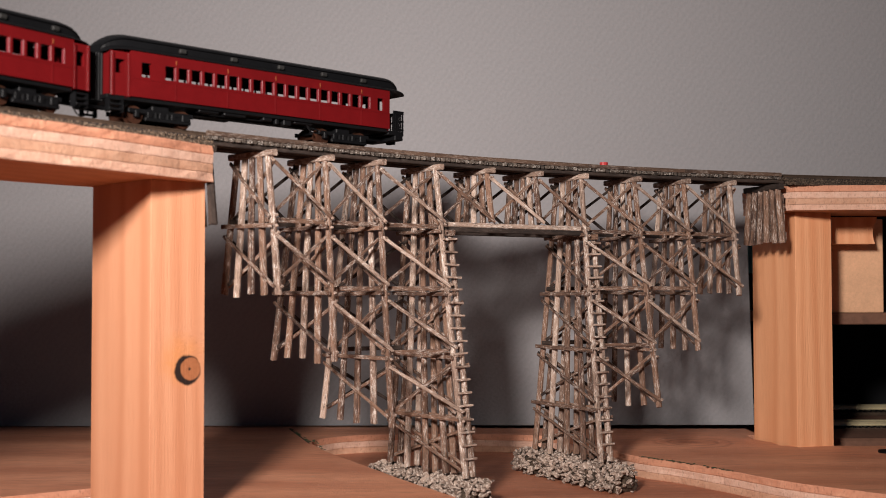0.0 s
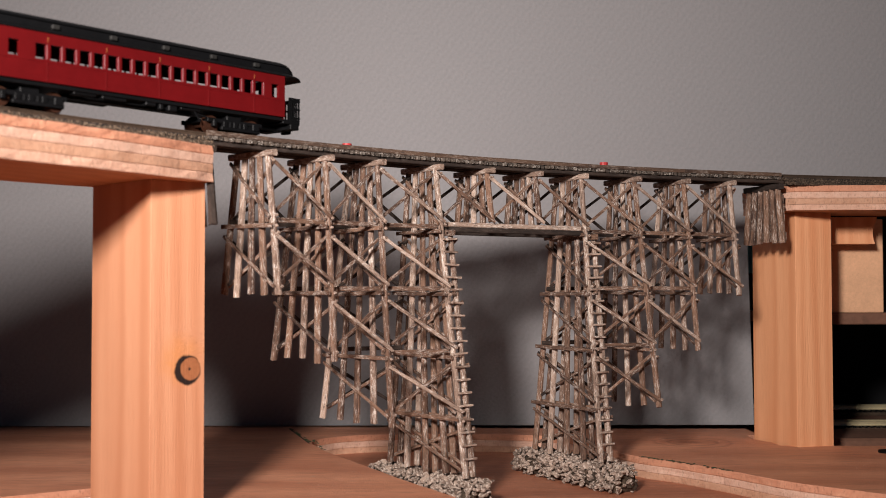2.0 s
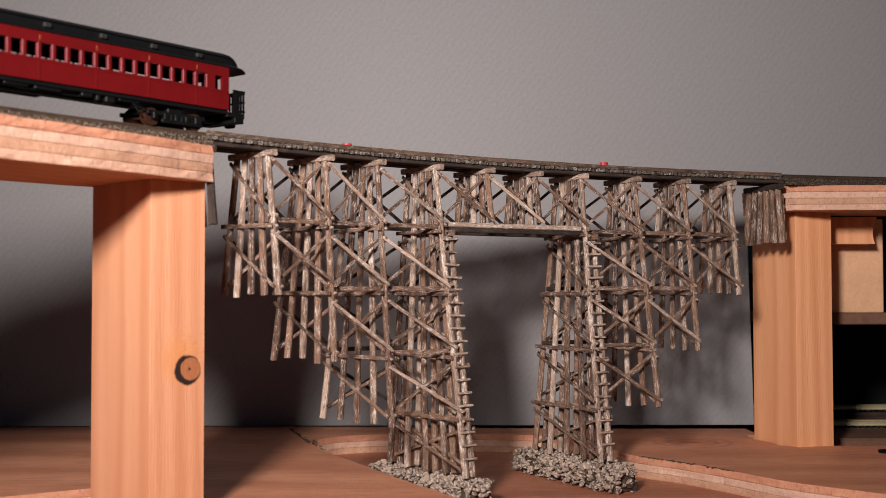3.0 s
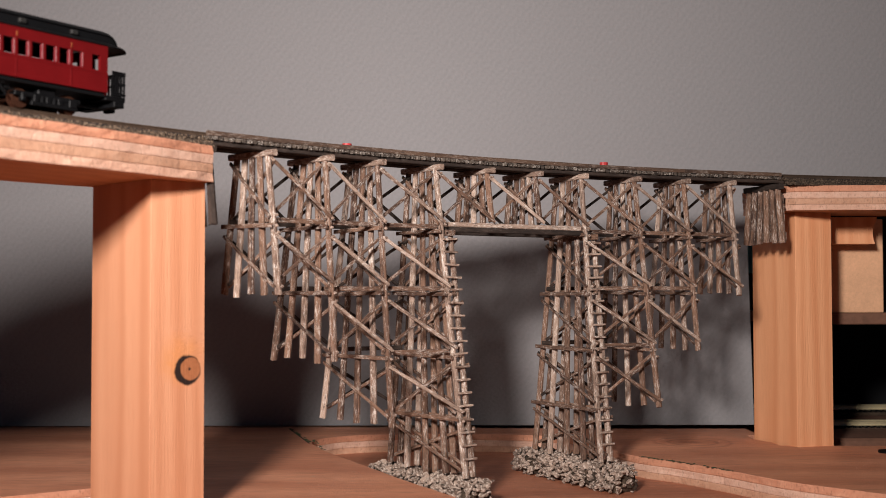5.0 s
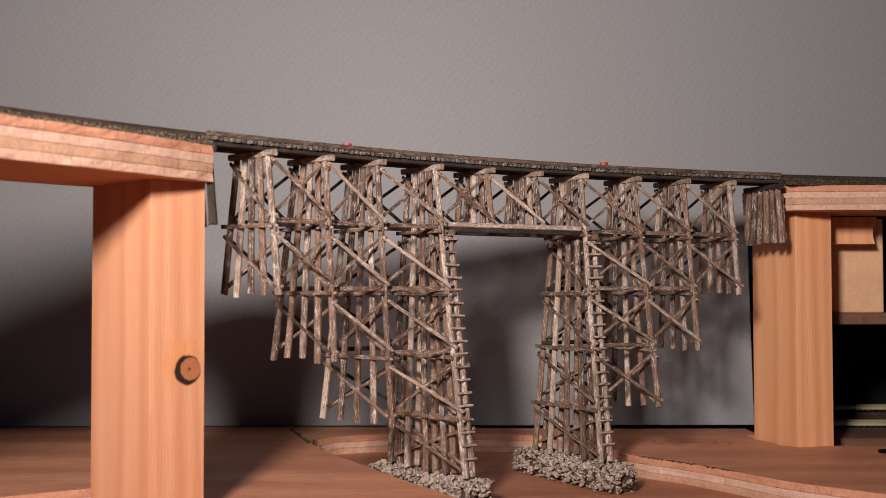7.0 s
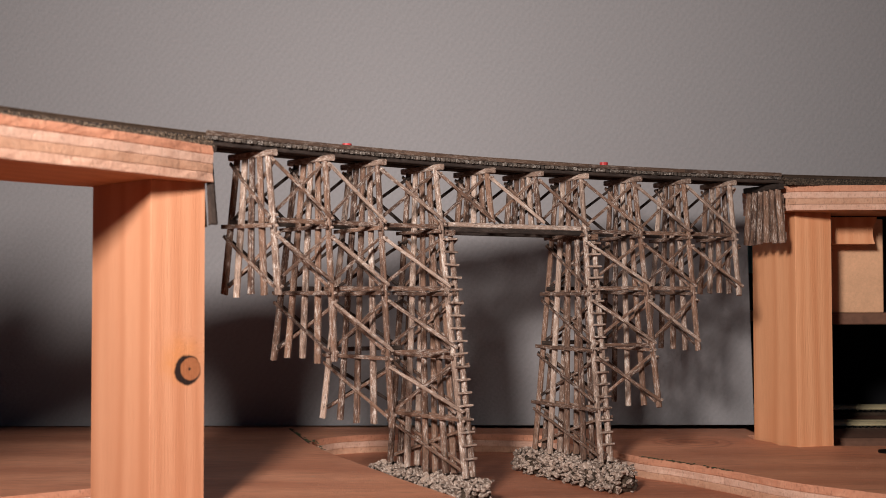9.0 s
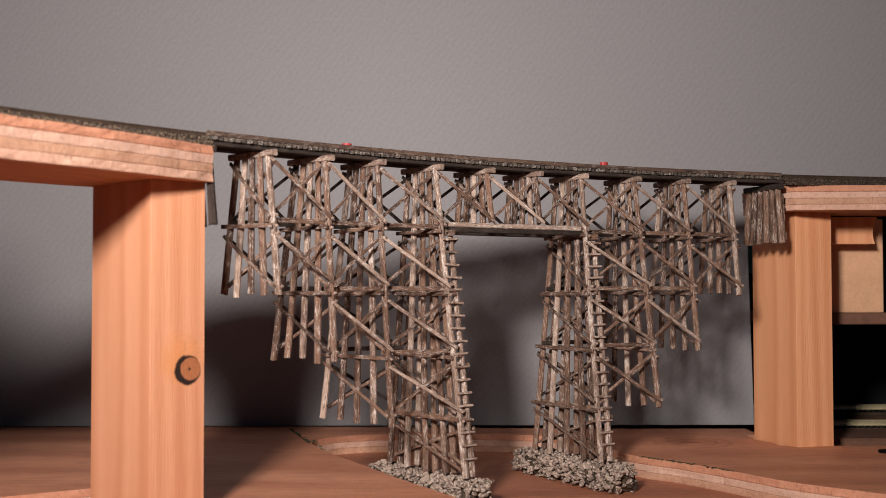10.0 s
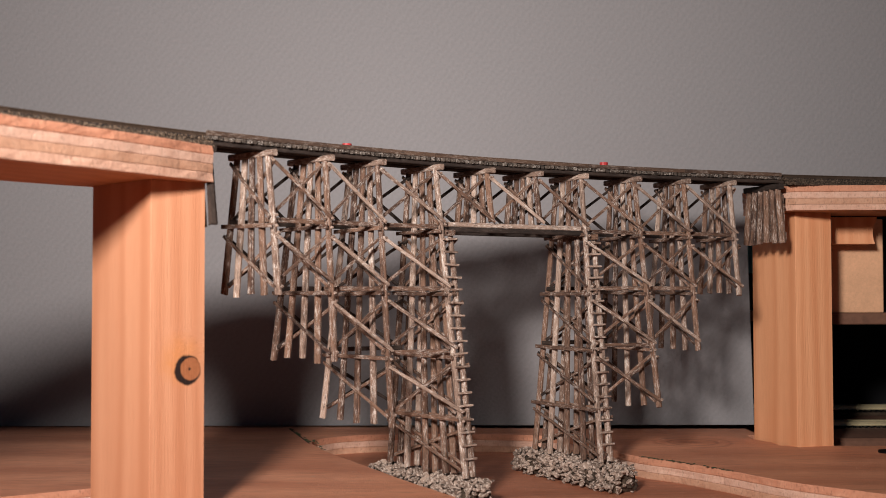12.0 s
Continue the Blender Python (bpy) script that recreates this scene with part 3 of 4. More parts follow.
def build_barrel(s, label):
    """A red fire barrel on a plank stage at the far side of the ties."""
    thing = tagged(new("fire_barrel"), label, "barrel")
    m = frame_at(s)
    m0 = m @ Matrix.Translation((0, 14.2 * MM, 0))
    bm = bmesh.new()
    for a, b, r1, r2 in ((124.4, 126.6, 1.75, 2.0), (126.6, 128.9, 2.0, 1.8), (128.9, 129.6, 1.95, 1.85)):
        add_rod(bm, (0, 0, a), (0, 0, b), r1, 12, r2)
    part("drum", from_bm("drum", bm, TIN), thing, m0)
    part("stage", plank_mesh(9, 5.5, 0.8, DARK_SHADED, "stage"), thing, m @ along((0, 8.0, 124.0), (0, 17.0, 124.0), (0, 0, 1)))
    return thing


# ---- track over the boards ----
def sweep(name, profile, s0, s1, step, mat, jitter=0.0):
    """A bar of that cross-section (lat, z) laid along the curve."""
    n = max(2, int((s1 - s0) / step))
    k = len(profile)
    verts, faces = [], []
    for j in range(n + 1):
        s = s0 + (s1 - s0) * j / n
        for lat, z in profile:
            o = noise.noise(Vector((s * 0.9, lat, z))) * jitter
            verts.append(spot(s, lat + o * 1.5, z + o) * MM)
    for j in range(n):
        for i in range(k):
            a, b = j * k + i, j * k + (i + 1) % k
            faces.append((a, b, b + k, a + k))
    faces.append(tuple(range(k))[::-1])
    faces.append(tuple(range(n * k, n * k + k)))
    me = mesh_of(name, verts, faces, mat)
    bm = bmesh.new()
    bm.from_mesh(me)
    bmesh.ops.recalc_face_normals(bm, faces=bm.faces)
    bm.to_mesh(me)
    bm.free()
    return me


def build_track():
    track = tagged(new("railway_track"), "dark brown small-gauge track curving over boards and bridge", "track")
    for side in (1, -1):
        c = side * 4.75
        prof = [(c - 0.9, 123.72), (c + 0.9, 123.72), (c + 0.25, 124.1), (c + 0.25, 124.9), (c + 0.45, 125.0), (c + 0.45, 125.4), (c - 0.45, 125.4), (c - 0.45, 125.0), (c - 0.25, 124.9), (c - 0.25, 124.1)]
        part("rail", sweep("rail", prof, -500, 420, 6, RAIL), track, label="thin rusty brown rail")
    ties = [plank_mesh(16.6, 1.5, 1.5, DARK_SHADED, "tie") for _ in range(4)]
    for s0, s1 in ((-300, -27), (259, 420)):
        s = s0
        while s < s1:
            part("tie", random.choice(ties), track, frame_at(s) @ along((0, 8.3, 122.95), (0, -8.3, 122.95), (0, 0, 1)))
            s += 2.9
    for s0, s1, name in ((-500, -27, "left"), (261, 420, "right")):
        bed = [(13.5, 119.62), (10.2, 122.1), (-10.2, 122.1), (-13.5, 119.62)]
        part("roadbed", sweep("roadbed", bed, s0, s1, 1.0, TURF, 0.7), track, label="crumbly brown ballast")
    # loose crumbs of ballast along the near shoulder, out to the board's edge
    verts, faces = [], []
    for s0, s1, reach, many in ((-170, -26, 14.8, 16), (258, 330, 17.4, 44)):
        for _ in range(int((s1 - s0) * many)):
            s, lat = random.uniform(s0, s1), random.uniform(7.5, reach)
            z = 119.75 + max(0, min(2.6, (14.0 - lat) * 0.75)) + random.random() ** 3 * 0.9
            c, r = spot(s, lat, z), random.uniform(0.15, 0.48)
            b = len(verts)
            for dx, dy, dz in ((1, 0, 0), (-0.6, 0.9, 0), (-0.6, -0.9, 0), (0, 0, 1.1), (0, 0, -1)):
                verts.append((c + Vector((dx, dy, dz)) * r * random.uniform(0.6, 1.4)) * MM)
            faces += [(b, b + 1, b + 3), (b + 1, b + 2, b + 3), (b + 2, b, b + 3), (b + 1, b, b + 4), (b + 2, b + 1, b + 4), (b, b + 2, b + 4)]
    tagged(part("ballast", mesh_of("ballast", verts, faces, CRUMB), track, label="loose brown ballast crumbs"), kind="stuff")
    return track


# ---- the coaches; local x runs along the track, z up from the rail tops ----
WINDOW0, PITCH_W, WIN_W = -38.75, 4.955, 3.85


def coach_side(y0, y1, x0, x1, wider=0.0):
    """One side wall with its window openings, seams and sill strip."""
    bm = bmesh.new()
    wins = [(WINDOW0 + i * PITCH_W - wider, WINDOW0 + i * PITCH_W + WIN_W + wider) for i in range(18)]
    wins = [(-47.4, -43.9)] + wins + ([(53.0, 56.3)] if x1 > 57 else [])
    add_box(bm, (x0, y0, 8.1), (x1, y1, 14.6))
    add_box(bm, (x0, y0, 19.2), (x1, y1, 22.8))
    x = x0
    for a, b in wins:
        add_box(bm, (x, y0, 14.6), (a, y1, 19.2))
        x = b
    add_box(bm, (x, y0, 14.6), (x1, y1, 19.2))
    out = -1 if y0 < 0 else 1
    ys = (y0 - 0.18, y0 + 0.3) if out < 0 else (y1 - 0.3, y1 + 0.18)
    for sx in (-34.8, -14.6, 5.3, 25.2, 44.9):
        add_box(bm, (sx - 0.16, ys[0], 8.3), (sx + 0.16, ys[1], 14.0))
        add_box(bm, (sx - 0.16, ys[0], 19.2), (sx + 0.16, ys[1], 21.4))
    add_box(bm, (x0, ys[0] + 0.05, 13.75), (x1, ys[1] - 0.05, 14.15))
    return from_bm("side_wall", bm, RED)


def roof_mesh(x0, x1, duck):
    """A clerestory roof: low side roofs, raised middle, ends that curve down."""
    lower = [(-9.9, 22.6), (-9.6, 23.1), (-7.6, 23.8), (-5.6, 24.6), (5.6, 24.6), (7.6, 23.8), (9.6, 23.1), (9.9, 22.6), (0, 22.3)]
    upper = [(-5.5, 24.3), (-5.5, 26.6), (-6.2, 26.8), (-5.6, 27.6), (-3.4, 28.5), (0, 28.9), (3.4, 28.5), (5.6, 27.6), (6.2, 26.8), (5.5, 26.6), (5.5, 24.3)]
    bm = bmesh.new()
    xs = [x0 + (x1 - x0) * k / 24 for k in range(25)]
    ends = [x0 + d for d in (0.6, 1.6, 3, 5, 7, 9)] + [x1 - d for d in (0.6, 1.6, 3, 5, 7, 9)]
    xs = sorted(set(xs + ends))
    for prof, lowz in ((lower, 21.2), (upper, 21.9)):
        rings = []
        for x in xs:
            d = min(x - x0, x1 - x)
            reach = 6.4 if duck and x > 0 else 9.5
            f = math.sqrt(max(0.0, 1 - ((reach - min(d, reach)) / reach) ** 2))
            if prof is upper:
                zf = lambda z: 22.0 + (z - 22.0) * (0.05 + 0.95 * f)
                yf = 0.6 + 0.4 * f
            else:
                zf = lambda z: 21.2 + (z - 21.2) * (0.25 + 0.75 * f)
                yf = 0.78 + 0.22 * f
            rings.append([bm.verts.new((x * MM, y * yf * MM, zf(z) * MM)) for y, z in prof])
        n = len(prof)
        for a, b in zip(rings, rings[1:]):
            for i in range(n):
                bm.faces.new((a[i], a[(i + 1) % n], b[(i + 1) % n], b[i]))
        bm.faces.new(rings[0])
        bm.faces.new(rings[-1][::-1])
    return from_bm("roof", bm, ROOF)


def build_truck(coach, x):
    """A two-axle truck: side frames with journal boxes, bolster; its wheelsets turn."""
    bm = bmesh.new()
    for y in (-6.6, 6.6):
        add_box(bm, (-12, y - 0.5, 3.4), (12, y + 0.5, 4.8), 0.15)
        add_box(bm, (-6.0, y - 0.6, 1.2), (11.0, y + 0.6, 2.4), 0.15)
        add_box(bm, (-5.0, y - 0.3, 2.2), (11.0, y + 0.3, 4.6), 0.1)
        for jx, half in ((-9.0, 0.8), (9.0, 1.5)):
            add_box(bm, (jx - half, y - 0.9, 2.0), (jx + half, y + 0.9, 4.4), 0.25)
        for jx in (-4.4, 0, 4.4):
            add_box(bm, (jx - 0.9, y - 0.75, 2.2), (jx + 0.9, y + 0.75, 4.2), 0.15)
        for jx in (-2.2, 2.2):
            add_rod(bm, (jx, y - 0.3, 2.2), (jx, y - 0.3, 4.0), 0.5, 8)
    add_box(bm, (-3.2, -6.4, 3.6), (3.2, 6.4, 6.4), 0.3)
    add_box(bm, (-11.8, -6.2, 3.6), (-10.8, 6.2, 4.6), 0.1)
    add_box(bm, (10.8, -6.2, 3.6), (11.8, 6.2, 4.6), 0.1)
    truck = part("truck", from_bm("truck", bm, BLACK), coach, pose(x * MM, 0, 0), "black plastic truck frame")
    sets = []
    for ax in (-9.0, 9.0):
        bm = bmesh.new()
        add_rod(bm, (0, -6.2, 0), (0, 6.2, 0), 0.6, 8)
        for y in (-1, 1):
            add_rod(bm, (0, y * 3.7, 0), (0, y * 4.3, 0), 3.4, 24)
            add_rod(bm, (0, y * 4.3, 0), (0, y * 5.6, 0), 2.95, 24, 2.85)
            for k in range(3):
                a = k * 2.094
                add_box(bm, (math.cos(a) * 1.5 - 0.3, y * 5.6 - 0.1, math.sin(a) * 1.5 - 0.3), (math.cos(a) * 1.5 + 0.3, y * 5.6 + 0.12, math.sin(a) * 1.5 + 0.3))
        sets.append(part("wheelset", from_bm("wheelset", bm, COPPER), truck, pose(ax * MM, 0, 2.9 * MM), "bronze-coloured wheels on an axle"))
    return sets


def build_coach(name, label, platform):
    coach = tagged(new(name), label, "railway coach")
    x0, x1 = (-51.2 if platform else -53.0), (59.2 if platform else 53.0)
    part("side_wall", coach_side(-9.35, -8.25, x0, x1), coach)
    part("side_wall", coach_side(8.85, 9.35, x0, x1, 0.3), coach)
    # strip on one reveal per window, its paler red painting the light caught there
    lining = bmesh.new()
    add_box(lining, (-0.2, -0.55, 14.65), (0.2, 0.55, 19.15), 0.08)
    lining = from_bm("lit_reveal", lining, LIT_RED)
    for y in (-8.85,):
        for k in range(18):
            part("lit_reveal", lining, coach, pose((WINDOW0 + k * PITCH_W + WIN_W + 0.02) * MM, y * MM, 0))
    dash = bmesh.new()
    add_box(dash, (-0.14, -0.1, 19.9), (0.14, 0.1, 21.3))
    dash = from_bm("gold_dash", dash, GOLD)
    for sx in (-34.8, -14.6, 5.3, 25.2, 44.9):
        part("gold_dash", dash, coach, pose(sx * MM, -9.5 * MM, 0), "small worn gold dash")
    # vestibules with narrower sides, a door with a window in each
    for sgn in ((-1,) if platform else (-1, 1)):
        bm = bmesh.new()
        xa, xb = sorted((sgn * abs(x0), sgn * (58.0 if platform else 59.3)))
        for y in (-1, 1):
            ya, yb = sorted((y * 7.9, y * 8.7))
            add_box(bm, (xa, ya, 8.0), (xb, yb, 15.0))
            add_box(bm, (xa, ya, 19.4), (xb, yb, 21.8))
            add_box(bm, (xa, ya, 15.0), (xa + 1.7, yb, 19.4))
            add_box(bm, (xb - 1.7, ya, 15.0), (xb, yb, 19.4))
            for px in (xa + 0.1, xb - 0.9):
                pa, pb = sorted((y * 8.6, y * 9.3))
                add_box(bm, (px, pa, 7.8), (px + 0.8, pb, 21.6), 0.04)
        xe = sorted((sgn * (57.2 if platform else 58.6), sgn * (58.0 if platform else 59.4)))
        for y in (-1, 1):
            ya, yb = sorted((y * 3.6, y * 9.0))
            add_box(bm, (xe[0], ya, 7.8), (xe[1], yb, 21.8), 0.1)
        add_box(bm, (xe[0], -3.6, 19.5), (xe[1], 3.6, 22.6))
        part("vestibule", from_bm("vestibule", bm, RED), coach)
        bm = bmesh.new()
        for k in range(4):
            a, b = sorted((sgn * (58.0 + k * 0.95), sgn * (58.8 + k * 0.95))) if platform else sorted((sgn * (59.4 + k * 0.85), sgn * (60.1 + k * 0.85)))
            add_box(bm, (a, -4.4, 6.2), (b, 4.4, 21.7), 0.25)
            a, b = sorted((sgn * (58.4 + k * 0.9), sgn * (59.4 + k * 0.9)))
            add_box(bm, (a, -4.1, 6.5), (b, 4.1, 21.4))
        part("diaphragm", from_bm("diaphragm", bm, BLACK), coach, label="black pleated gangway")
    for sgn in (-1, 1):
        e = sorted((sgn * 52.4, sgn * 53.0)) if not (platform and sgn == 1) else (58.5, 59.2)
        panels = [(-2.6, 2.6, 19.0, 21.8)]
        for y in (-1, 1):
            ya, yb = sorted((y * 2.6, y * 8.6))
            if platform and sgn == 1:
                panels += [(ya, yb, 7.3, 14.4), (ya, yb, 19.0, 21.8)] + [(y * yy - 0.6, y * yy + 0.6, 14.4, 19.0) for yy in (3.2, 8.2)]
            else:
                panels.append((ya, yb, 7.3, 21.8))
        for ya, yb, za, zb in panels:
            bm = bmesh.new()
            add_box(bm, (e[0], ya, za), (e[1], yb, zb))
            part("end_panel", from_bm("end_panel", bm, RED), coach)
    roof = part("roof", roof_mesh(-59.2 if platform else -60.6, 68.0 if platform else 60.6, platform), coach, label="black clerestory roof with rounded ends")
    bm = bmesh.new()
    for vx in (-30.0, -9.6, 10.4, 30.0, 49.0):
        for y in (-1, 1):
            add_box(bm, (vx - 1.3, y * 5.6 - 0.8, 24.8), (vx + 1.3, y * 5.6 + 0.8, 26.3), 0.3)
    part("roof_vent", from_bm("roof_vent", bm, GREY), roof, label="small grey roof ventilators")
    # frame, steps, brake gear and battery boxes below the floor
    bm = bmesh.new()
    add_box(bm, (-59.2, -8.6, 6.8), (x1, 8.6, 8.15), 0.1)
    add_box(bm, (-24, -2.2, 5.6), (24, 2.2, 7.0), 0.3)
    add_box(bm, (-25, -8.0, 5.9), (-17, -5.0, 7.0), 0.3)
    add_box(bm, (-15, -8.0, 5.7), (-6, -5.0, 7.0), 0.3)
    add_box(bm, (1, -8.2, 5.6), (5, -5.2, 7.0), 0.3)
    add_box(bm, (6.5, -8.0, 5.0), (8, -5.6, 7.0), 0.2)
    add_box(bm, (10, -8.0, 4.9), (13.5, -4.6, 7.0), 0.3)
    add_box(bm, (15, -7.8, 6.0), (23, -5.4, 7.0), 0.3)
    add_rod(bm, (-20, -6.6, 5.5), (12, -6.6, 5.7), 0.25, 6)
    add_box(bm, (-20, 5.0, 6.0), (-4, 8.0, 7.0), 0.3)
    add_rod(bm, (20.5, -7.0, 6.8), (23.4, -7.2, 3.0), 0.35, 6)
    add_rod(bm, (23.0, -7.0, 5.2), (26.0, -7.2, 4.6), 0.3, 6)
    part("underframe", from_bm("underframe", bm, BLACK), coach, label="black underframe with boxes and brake rods")
    for sgn in ((-1,) if platform else (-1, 1)):
        for y in (-1, 1):
            bm = bmesh.new()
            for k in range(3):
                a, b = sorted((sgn * (53.9 + k * 0.1), sgn * (58.5 + k * 0.1)))
                ya, yb = sorted((y * (7.0 + k * 0.5), y * (9.0 + k * 0.2)))
                add_box(bm, (a, ya, 6.4 - 1.6 * k), (b, yb, 7.0 - 1.6 * k), 0.1)
            for a in (53.9, 58.6):
                ya, yb = sorted((y * 7.0, y * 9.2))
                add_box(bm, (sgn * a - 0.25, ya, 2.6), (sgn * a + 0.25, yb, 7.0))
            part("step", from_bm("step", bm, BLACK), coach)
    bm = bmesh.new()
    add_box(bm, (-53, -8.5, 8.4), (x1 - 0.5, 8.5, 9.2))
    for k in range(9):
        for y in (-6.4, 6.4):
            add_box(bm, (-44 + k * 10.5, y - 1.8, 9.2), (-42.6 + k * 10.5, y + 1.8, 13.6), 0.2)
            add_box(bm, (-42.6 + k * 10.5, y - 1.8, 9.2), (-39.6 + k * 10.5, y + 1.8, 11.2), 0.2)
    part("interior", from_bm("interior", bm, BLACK), coach, label="dark moulded seats and floor")
    for sgn in (-1, 1):
        bm = bmesh.new()
        xo = 62.0 if sgn < 0 else (67.2 if platform else 62.0)
        add_box(bm, (min(sgn * 50, sgn * xo), -0.9, 4.2), (max(sgn * 50, sgn * xo), 0.9, 5.4), 0.2)
        a, b = sorted((sgn * xo, sgn * (xo + 2.2)))
        add_box(bm, (a, -1.9, 3.6), (b, 1.9, 6.6), 0.35)
        part("coupler", from_bm("coupler", bm, BLACK), coach, label="black plastic coupler")
    if not platform:
        bm = bmesh.new()
        ring = [(60.2 + 3.0 * math.cos(a), -4.5, 3.6 + 2.9 * math.sin(a)) for a in [radians(150 + 22 * k) for k in range(12)]]
        for p, q in zip(ring, ring[1:]):
            add_rod(bm, p, q, 0.22, 6)
        part("brake_hose", from_bm("brake_hose", bm, BLACK), coach, label="thin black looped hose")
    if platform:
        bm = bmesh.new()
        add_box(bm, (59.2, -8.4, 6.0), (67.4, 8.4, 7.6), 0.2)
        add_box(bm, (62.6, -8.6, 4.2), (66.8, 8.6, 6.1), 0.2)
        part("platform", from_bm("platform", bm, BLACK), coach, label="open black end platform with steps")
        bm = bmesh.new()
        for z in (8.4, 11.6, 14.5, 15.2):
            add_box(bm, (66.6, -8.4, z - 0.28), (67.2, 8.4, z + 0.28))
            for y in (-8.4, 8.4):
                add_box(bm, (62.0, y - 0.28, z - 0.28), (67.2, y + 0.28, z + 0.28))
        for k in range(13):
            y = -8.2 + 16.4 * k / 12
            add_box(bm, (66.65, y - 0.22, 7.2), (67.15, y + 0.22, 15.0))
        for y in (-8.4, 8.4):
            for k in range(5):
                x = 62.2 + k * 1.15
                add_box(bm, (x - 0.22, y - 0.22, 7.2), (x + 0.22, y + 0.22, 15.0))
        part("railing", from_bm("railing", bm, BLACK), coach, label="black platform railing")
    wheels = build_truck(coach, -38.6) + build_truck(coach, 38.6)
    return coach, wheels


# ---- behind the far abutment ----
def block(name, a, b, mat, label, category, bevel=0.4, kind=""):
    bm = bmesh.new()
    c = [(a[i] + b[i]) / 2 for i in range(3)]
    add_box(bm, [a[i] - c[i] for i in range(3)], [b[i] - c[i] for i in range(3)], bevel)
    ob = new(name, from_bm(name, bm, mat))
    ob.location = [v * MM for v in c]
    return tagged(ob, label, category, kind=kind)


def build_back_corner():
    block("shelf_board", (187, 602, 55.2), (420, 760, 61.0), BROWN, "dark brown shelf board behind the post", "shelf")
    block("shelf_batten", (160, 668, 55.2), (186.9, 760, 61.0), BROWN, "dark brown batten at the end of the shelf", "batten")
    block("fibreboard_panel", (189, 604, 61.05), (219.8, 612, 107.7), MDF, "pale brown fibreboard panel standing on the shelf", "panel")
    bm = bmesh.new()
    prof = [(-12, -6.5), (9.0, -6.5), (8.2, -4.5), (7.8, -1), (8.4, 2.5), (9.8, 5), (10, 6.5), (-12, 6.5)]
    lo = [bm.verts.new((x * MM, -0.008, z * MM)) for x, z in prof]
    hi = [bm.verts.new((x * MM, 0.008, z * MM)) for x, z in prof]
    n = len(prof)
    bm.faces.new(lo)
    bm.faces.new(hi[::-1])
    for i in range(n):
        bm.faces.new((lo[i], hi[i], hi[(i + 1) % n], lo[(i + 1) % n]))
    brace = new("wood_brace", from_bm("wood_brace", bm, PINE))
    brace.location = (0.2010, 0.5955, 0.1012)
    tagged(brace, "short wooden brace with a hollowed end under the board", "brace")
    block("storage_box", (162, 690, 82), (186, 730, 135), TEAL, "teal plastic box on top of a black one", "box")
    block("storage_box", (162, 688, 61.05), (186, 732, 81.95), CLOTH, "black box on the shelf", "box")
    block("wall_back", (-900, 800, -8.9), (900, 806, 900), CLOTH, "black cloth wall behind the layout", "wall", 0, "structure")
    block("support_leg", (400, 690, -0.95), (420, 710, 55.15), BROWN, "dark wooden leg under the shelf", "leg")
    bed = block("track_bed", (184, 600, -8.95), (420, 760, -1.0), BROWN, "dark brown track board with crumbly edge", "board", 1.2)
    for y, z in ((655, 2.0), (722, 4.0)):
        thing = tagged(new("yard_track"), "bright brass-coloured rails on dark ties", "track", "yard tracks")
        bm = bmesh.new()
        add_box(bm, (185, y - 13, -1.0), (418, y + 13, z - 3.4), 0.8)
        bmesh.ops.subdivide_edges(bm, edges=bm.edges, cuts=10, use_grid_fill=True)
        for v in bm.verts:
            v.co.z += noise.noise(v.co * 900) * 0.0006
        part("ballast", from_bm("ballast", bm, TURF), thing)
        tie = plank_mesh(17, 1.6, 1.4, BLACK, "tie")
        for k in range(30):
            x = 190 + 3.2 * k
            part("tie", tie, thing, along((x, y - 8.5, z - 2.8), (x, y + 8.5, z - 2.8), (0, 0, 1)))
        for o in (-4.9, 4.9):
            bm = bmesh.new()
            add_box(bm, (184, y + o - 0.9, z - 2.1), (420, y + o + 0.9, z - 1.8))
            add_box(bm, (184, y + o - 0.3, z - 1.8), (420, y + o + 0.3, z - 0.5))
            add_box(bm, (184, y + o - 0.5, z - 0.5), (420, y + o + 0.5, z), 0.1)
            part("rail", from_bm("rail", bm, BRASS), thing, label="shiny brass-coloured rail")
    bm = bmesh.new()
    add_rod(bm, (0, 0, 0), (0, 0, 0.9), 5.0, 24)
    disc = new("magnet_disc", from_bm("magnet_disc", bm, BLACK))
    disc.location = (0.1985, 0.541, 0.0)
    tagged(disc, "small flat black disc lying on the table top", "disc")


def build_edge_turf():
    """Flakes of dark green scatter left along the cut edge, and a saw cut."""
    verts, faces = [], []
    for path, count in (([(86, 528), (99, 512), (116, 485)], 90), ([(-62.5, 590), (-58, 566), (-54, 553)], 25), ([(-80, 638), (-72, 610), (-64, 582)], 60)):
        line = smooth_line(path, 12)
        for _ in range(count):
            x, y = random.choice(line)
            c = Vector((x + random.uniform(-1.0, 0.8), y + random.uniform(-0.8, 0.8), 0.1))
            r = random.uniform(0.2, 0.6)
            b = len(verts)
            for dx, dy, dz in ((1.6, 0, 0), (-1, 1, 0), (-1, -1, 0), (0, 0, 0.7)):
                verts.append((c + Vector((dx, dy, dz)) * r * random.uniform(0.7, 1.3)) * MM)
            faces += [(b, b + 1, b + 3), (b + 1, b + 2, b + 3), (b + 2, b, b + 3), (b, b + 2, b + 1)]
    tagged(new("scatter", mesh_of("scatter", verts, faces, GREEN)), "dark green scatter flakes along the cut edge", "scatter", kind="stuff")


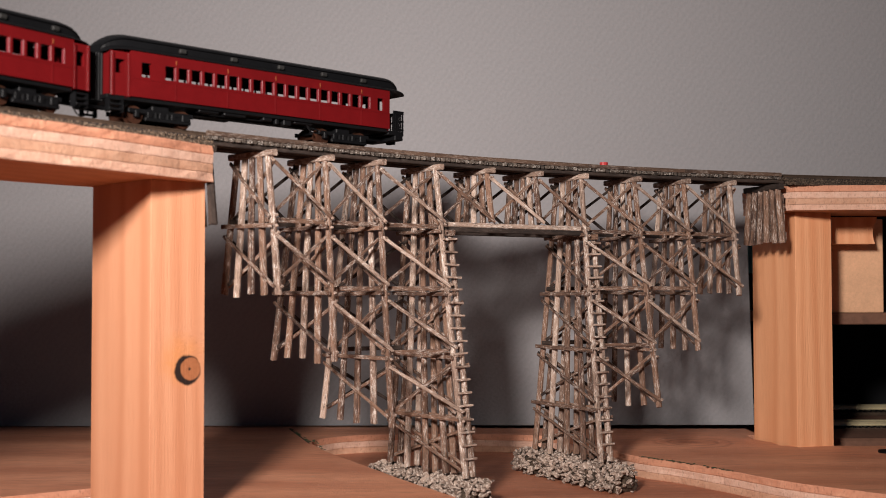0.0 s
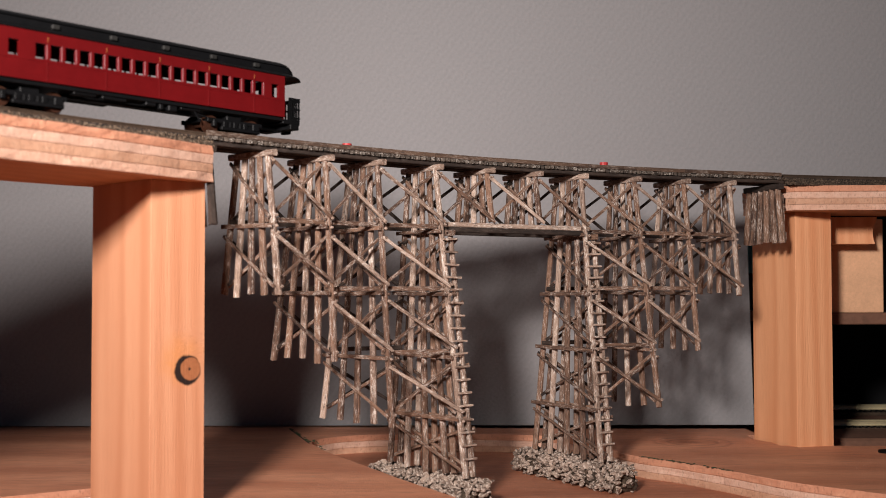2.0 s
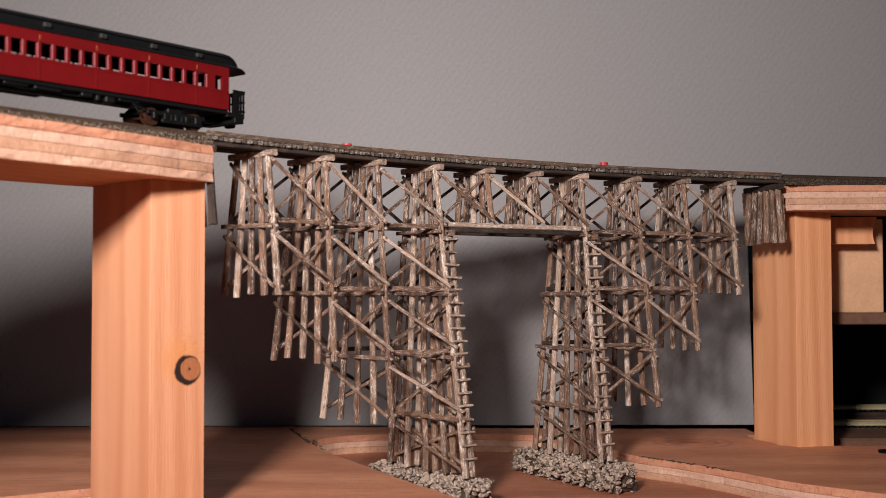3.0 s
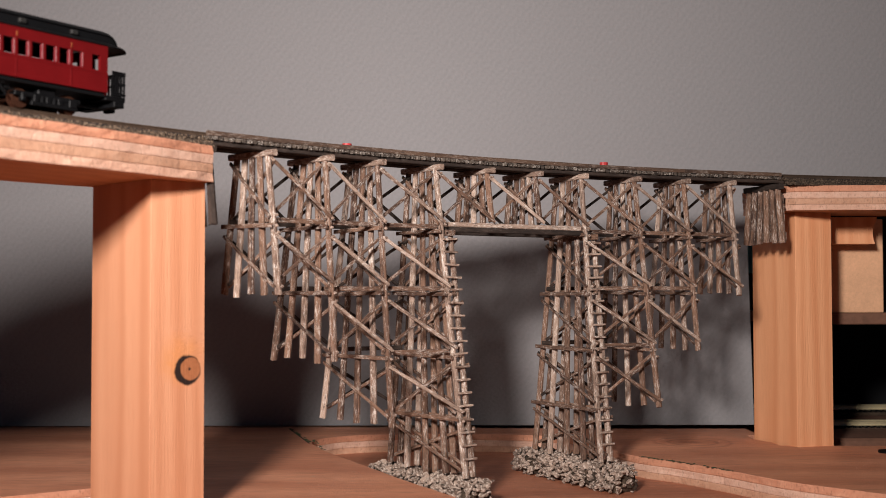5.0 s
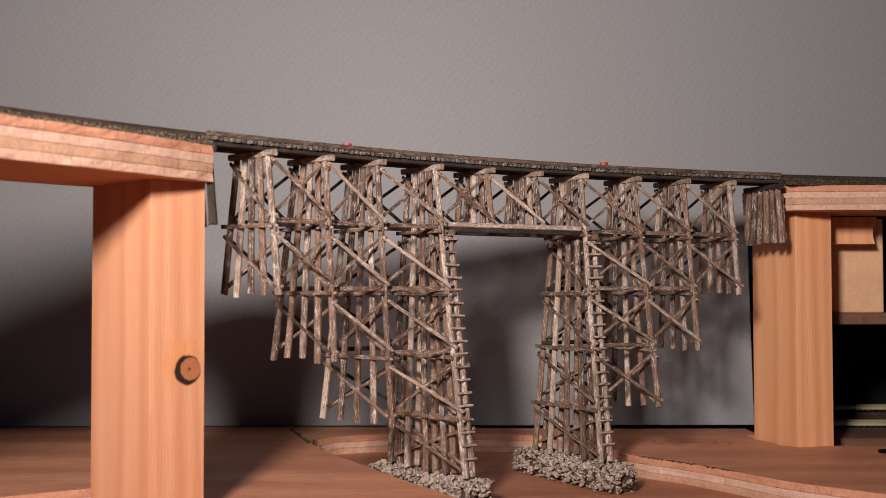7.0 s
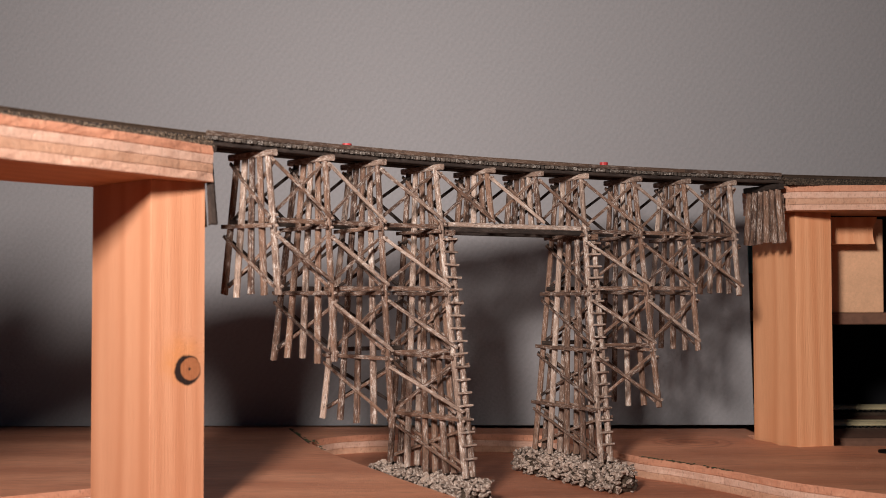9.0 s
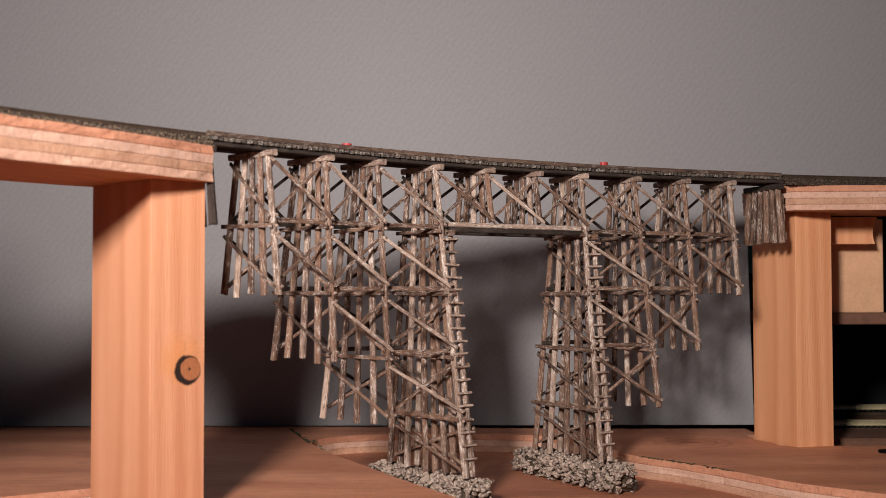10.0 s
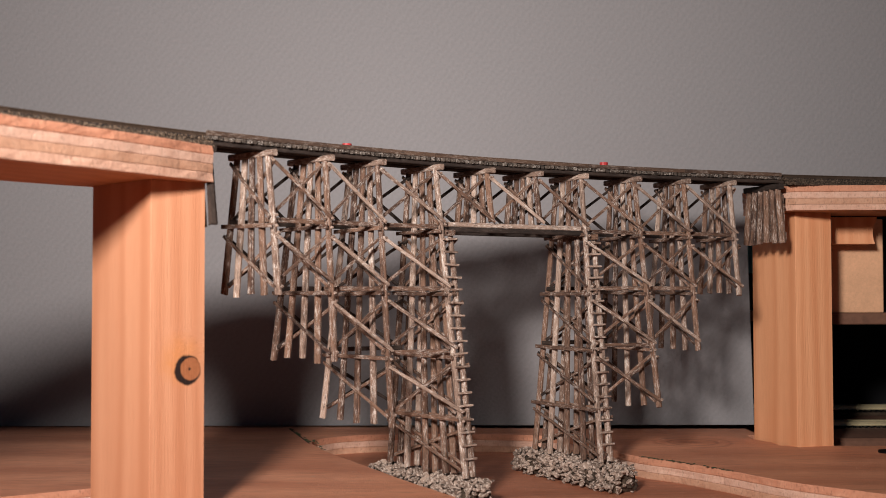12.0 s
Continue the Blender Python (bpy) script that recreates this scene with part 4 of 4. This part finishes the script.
def build_sawdust():
    """Tiny pale chips left lying on the table top."""
    verts, faces = [], []
    for x0, x1, y0, y1, count in ((-130, -45, 450, 620, 26), (-60, -20, 400, 470, 8), (90, 200, 470, 620, 60)):
        for _ in range(count):
            x, y, r = random.uniform(x0, x1), random.uniform(y0, y1), random.uniform(0.12, 0.42)
            if x > 80 and (y < 560 - 0.9 * (x - 60) or (x > 150 and y > 555)):
                continue
            if x < 0 and x > -63 + (582 - y) * 0.42:
                continue
            a, b = random.uniform(0, 6.3), len(verts)
            for k in range(3):
                w = r * random.uniform(0.5, 1.5)
                verts.append((Vector((x + w * math.cos(a + k * 2.1), y + w * math.sin(a + k * 2.1), 0.03))) * MM)
            verts.append(Vector((x, y, 0.05 + r * 0.6)) * MM)
            faces += [(b, b + 1, b + 3), (b + 1, b + 2, b + 3), (b + 2, b, b + 3), (b, b + 2, b + 1)]
    tagged(new("sawdust", mesh_of("sawdust", verts, faces, EDGES[1])), "tiny pale wood chips scattered on the table top", "sawdust", kind="stuff")


# ---- place everything ----
base_boards()
build_edge_turf()
build_sawdust()
backdrop()
left_front = [(-75, 393.5), (-85, 375), (-97, 354.5), (-108, 337), (-119, 320), (-146, 272), (-168, 215), (-188, 140), (-197, 60), (-196, -70)]
left_back = [(-262, -70), (-262, 60), (-250, 150), (-222, 240), (-190, 312), (-166, 355), (-142, 387), (-119, 413), (-103, 427)]
deck_board("plywood_deck", smooth_line(left_front, 3) + smooth_line(left_back, 3), "sawn plywood strip carrying the track on a pine post")
right = [(155.0, 560), (154.5, 553), (159.5, 546.5), (176, 546), (199, 545), (240, 546), (330, 548), (420, 520), (420, 585), (330, 596), (240, 596), (205, 592), (146, 588)]
deck_board("plywood_deck", right, "sawn plywood strip under the far end of the bridge", (108.4, 111.0, 113.8, 116.7, 119.6))
post("pine_post", (-92.4, 382.5), radians(44), 20, 38, -8.95, 107.75, PINE_KNOT, "pale pine post with a dark knot holding up the deck")
post("pine_post", (163.0, 559.5), radians(18), 19.5, 36, -8.95, 108.35, PINE, "pale pine post beside the far end of the bridge")
build_trestle()
build_abutment(10 * SPACING - 1.5, 0, 93.5, "close-set weathered retaining piles against the pine post")
build_abutment(-27.2, 1, 93.5, "retaining piles under the near end of the bridge, coloured dark for the deck's shade")
build_pier(3, "heaped pale pinkish-brown stones under the tower beside the opening")
build_pier(6, "heaped pale pinkish-brown stones under the far tower")
build_barrel(52.2, "red fire barrel on a stage beside the track")
build_barrel(179.6, "red fire barrel on a stage beside the track")
build_track()
observation, obs_wheels = build_coach("passenger_coach", "red model coach with black clerestory roof and open end platform", True)
leading, lead_wheels = build_coach("passenger_coach", "red model coach with black clerestory roof and closed vestibules", False)
build_back_corner()


# ---- what moves: the two coaches roll away along the curve, their wheels turn ----
SPEED = 24.08
OBS_START, GAP = -3.35, -127.0


def on_curve(s):
    a, b = spot(s - 38.6), spot(s + 38.6)
    d = b - a
    m = Matrix.Rotation(math.atan2(d.y, d.x), 4, "Z")
    m.translation = Vector(((a.x + b.x) / 2, (a.y + b.y) / 2, 125.4)) * MM
    return m


def motions():
    for coach, wheels, start in ((observation, obs_wheels, OBS_START), (leading, lead_wheels, OBS_START + GAP)):
        walk(coach, [(k * 0.5, on_curve(start - SPEED * k * 0.5)) for k in range(25)])
        for w in wheels:
            here = w.matrix_basis.copy()
            walk(w, [(k * 0.1, here @ Matrix.Rotation(-SPEED * k * 0.1 / 2.9, 4, "Y")) for k in range(121)])


motions()
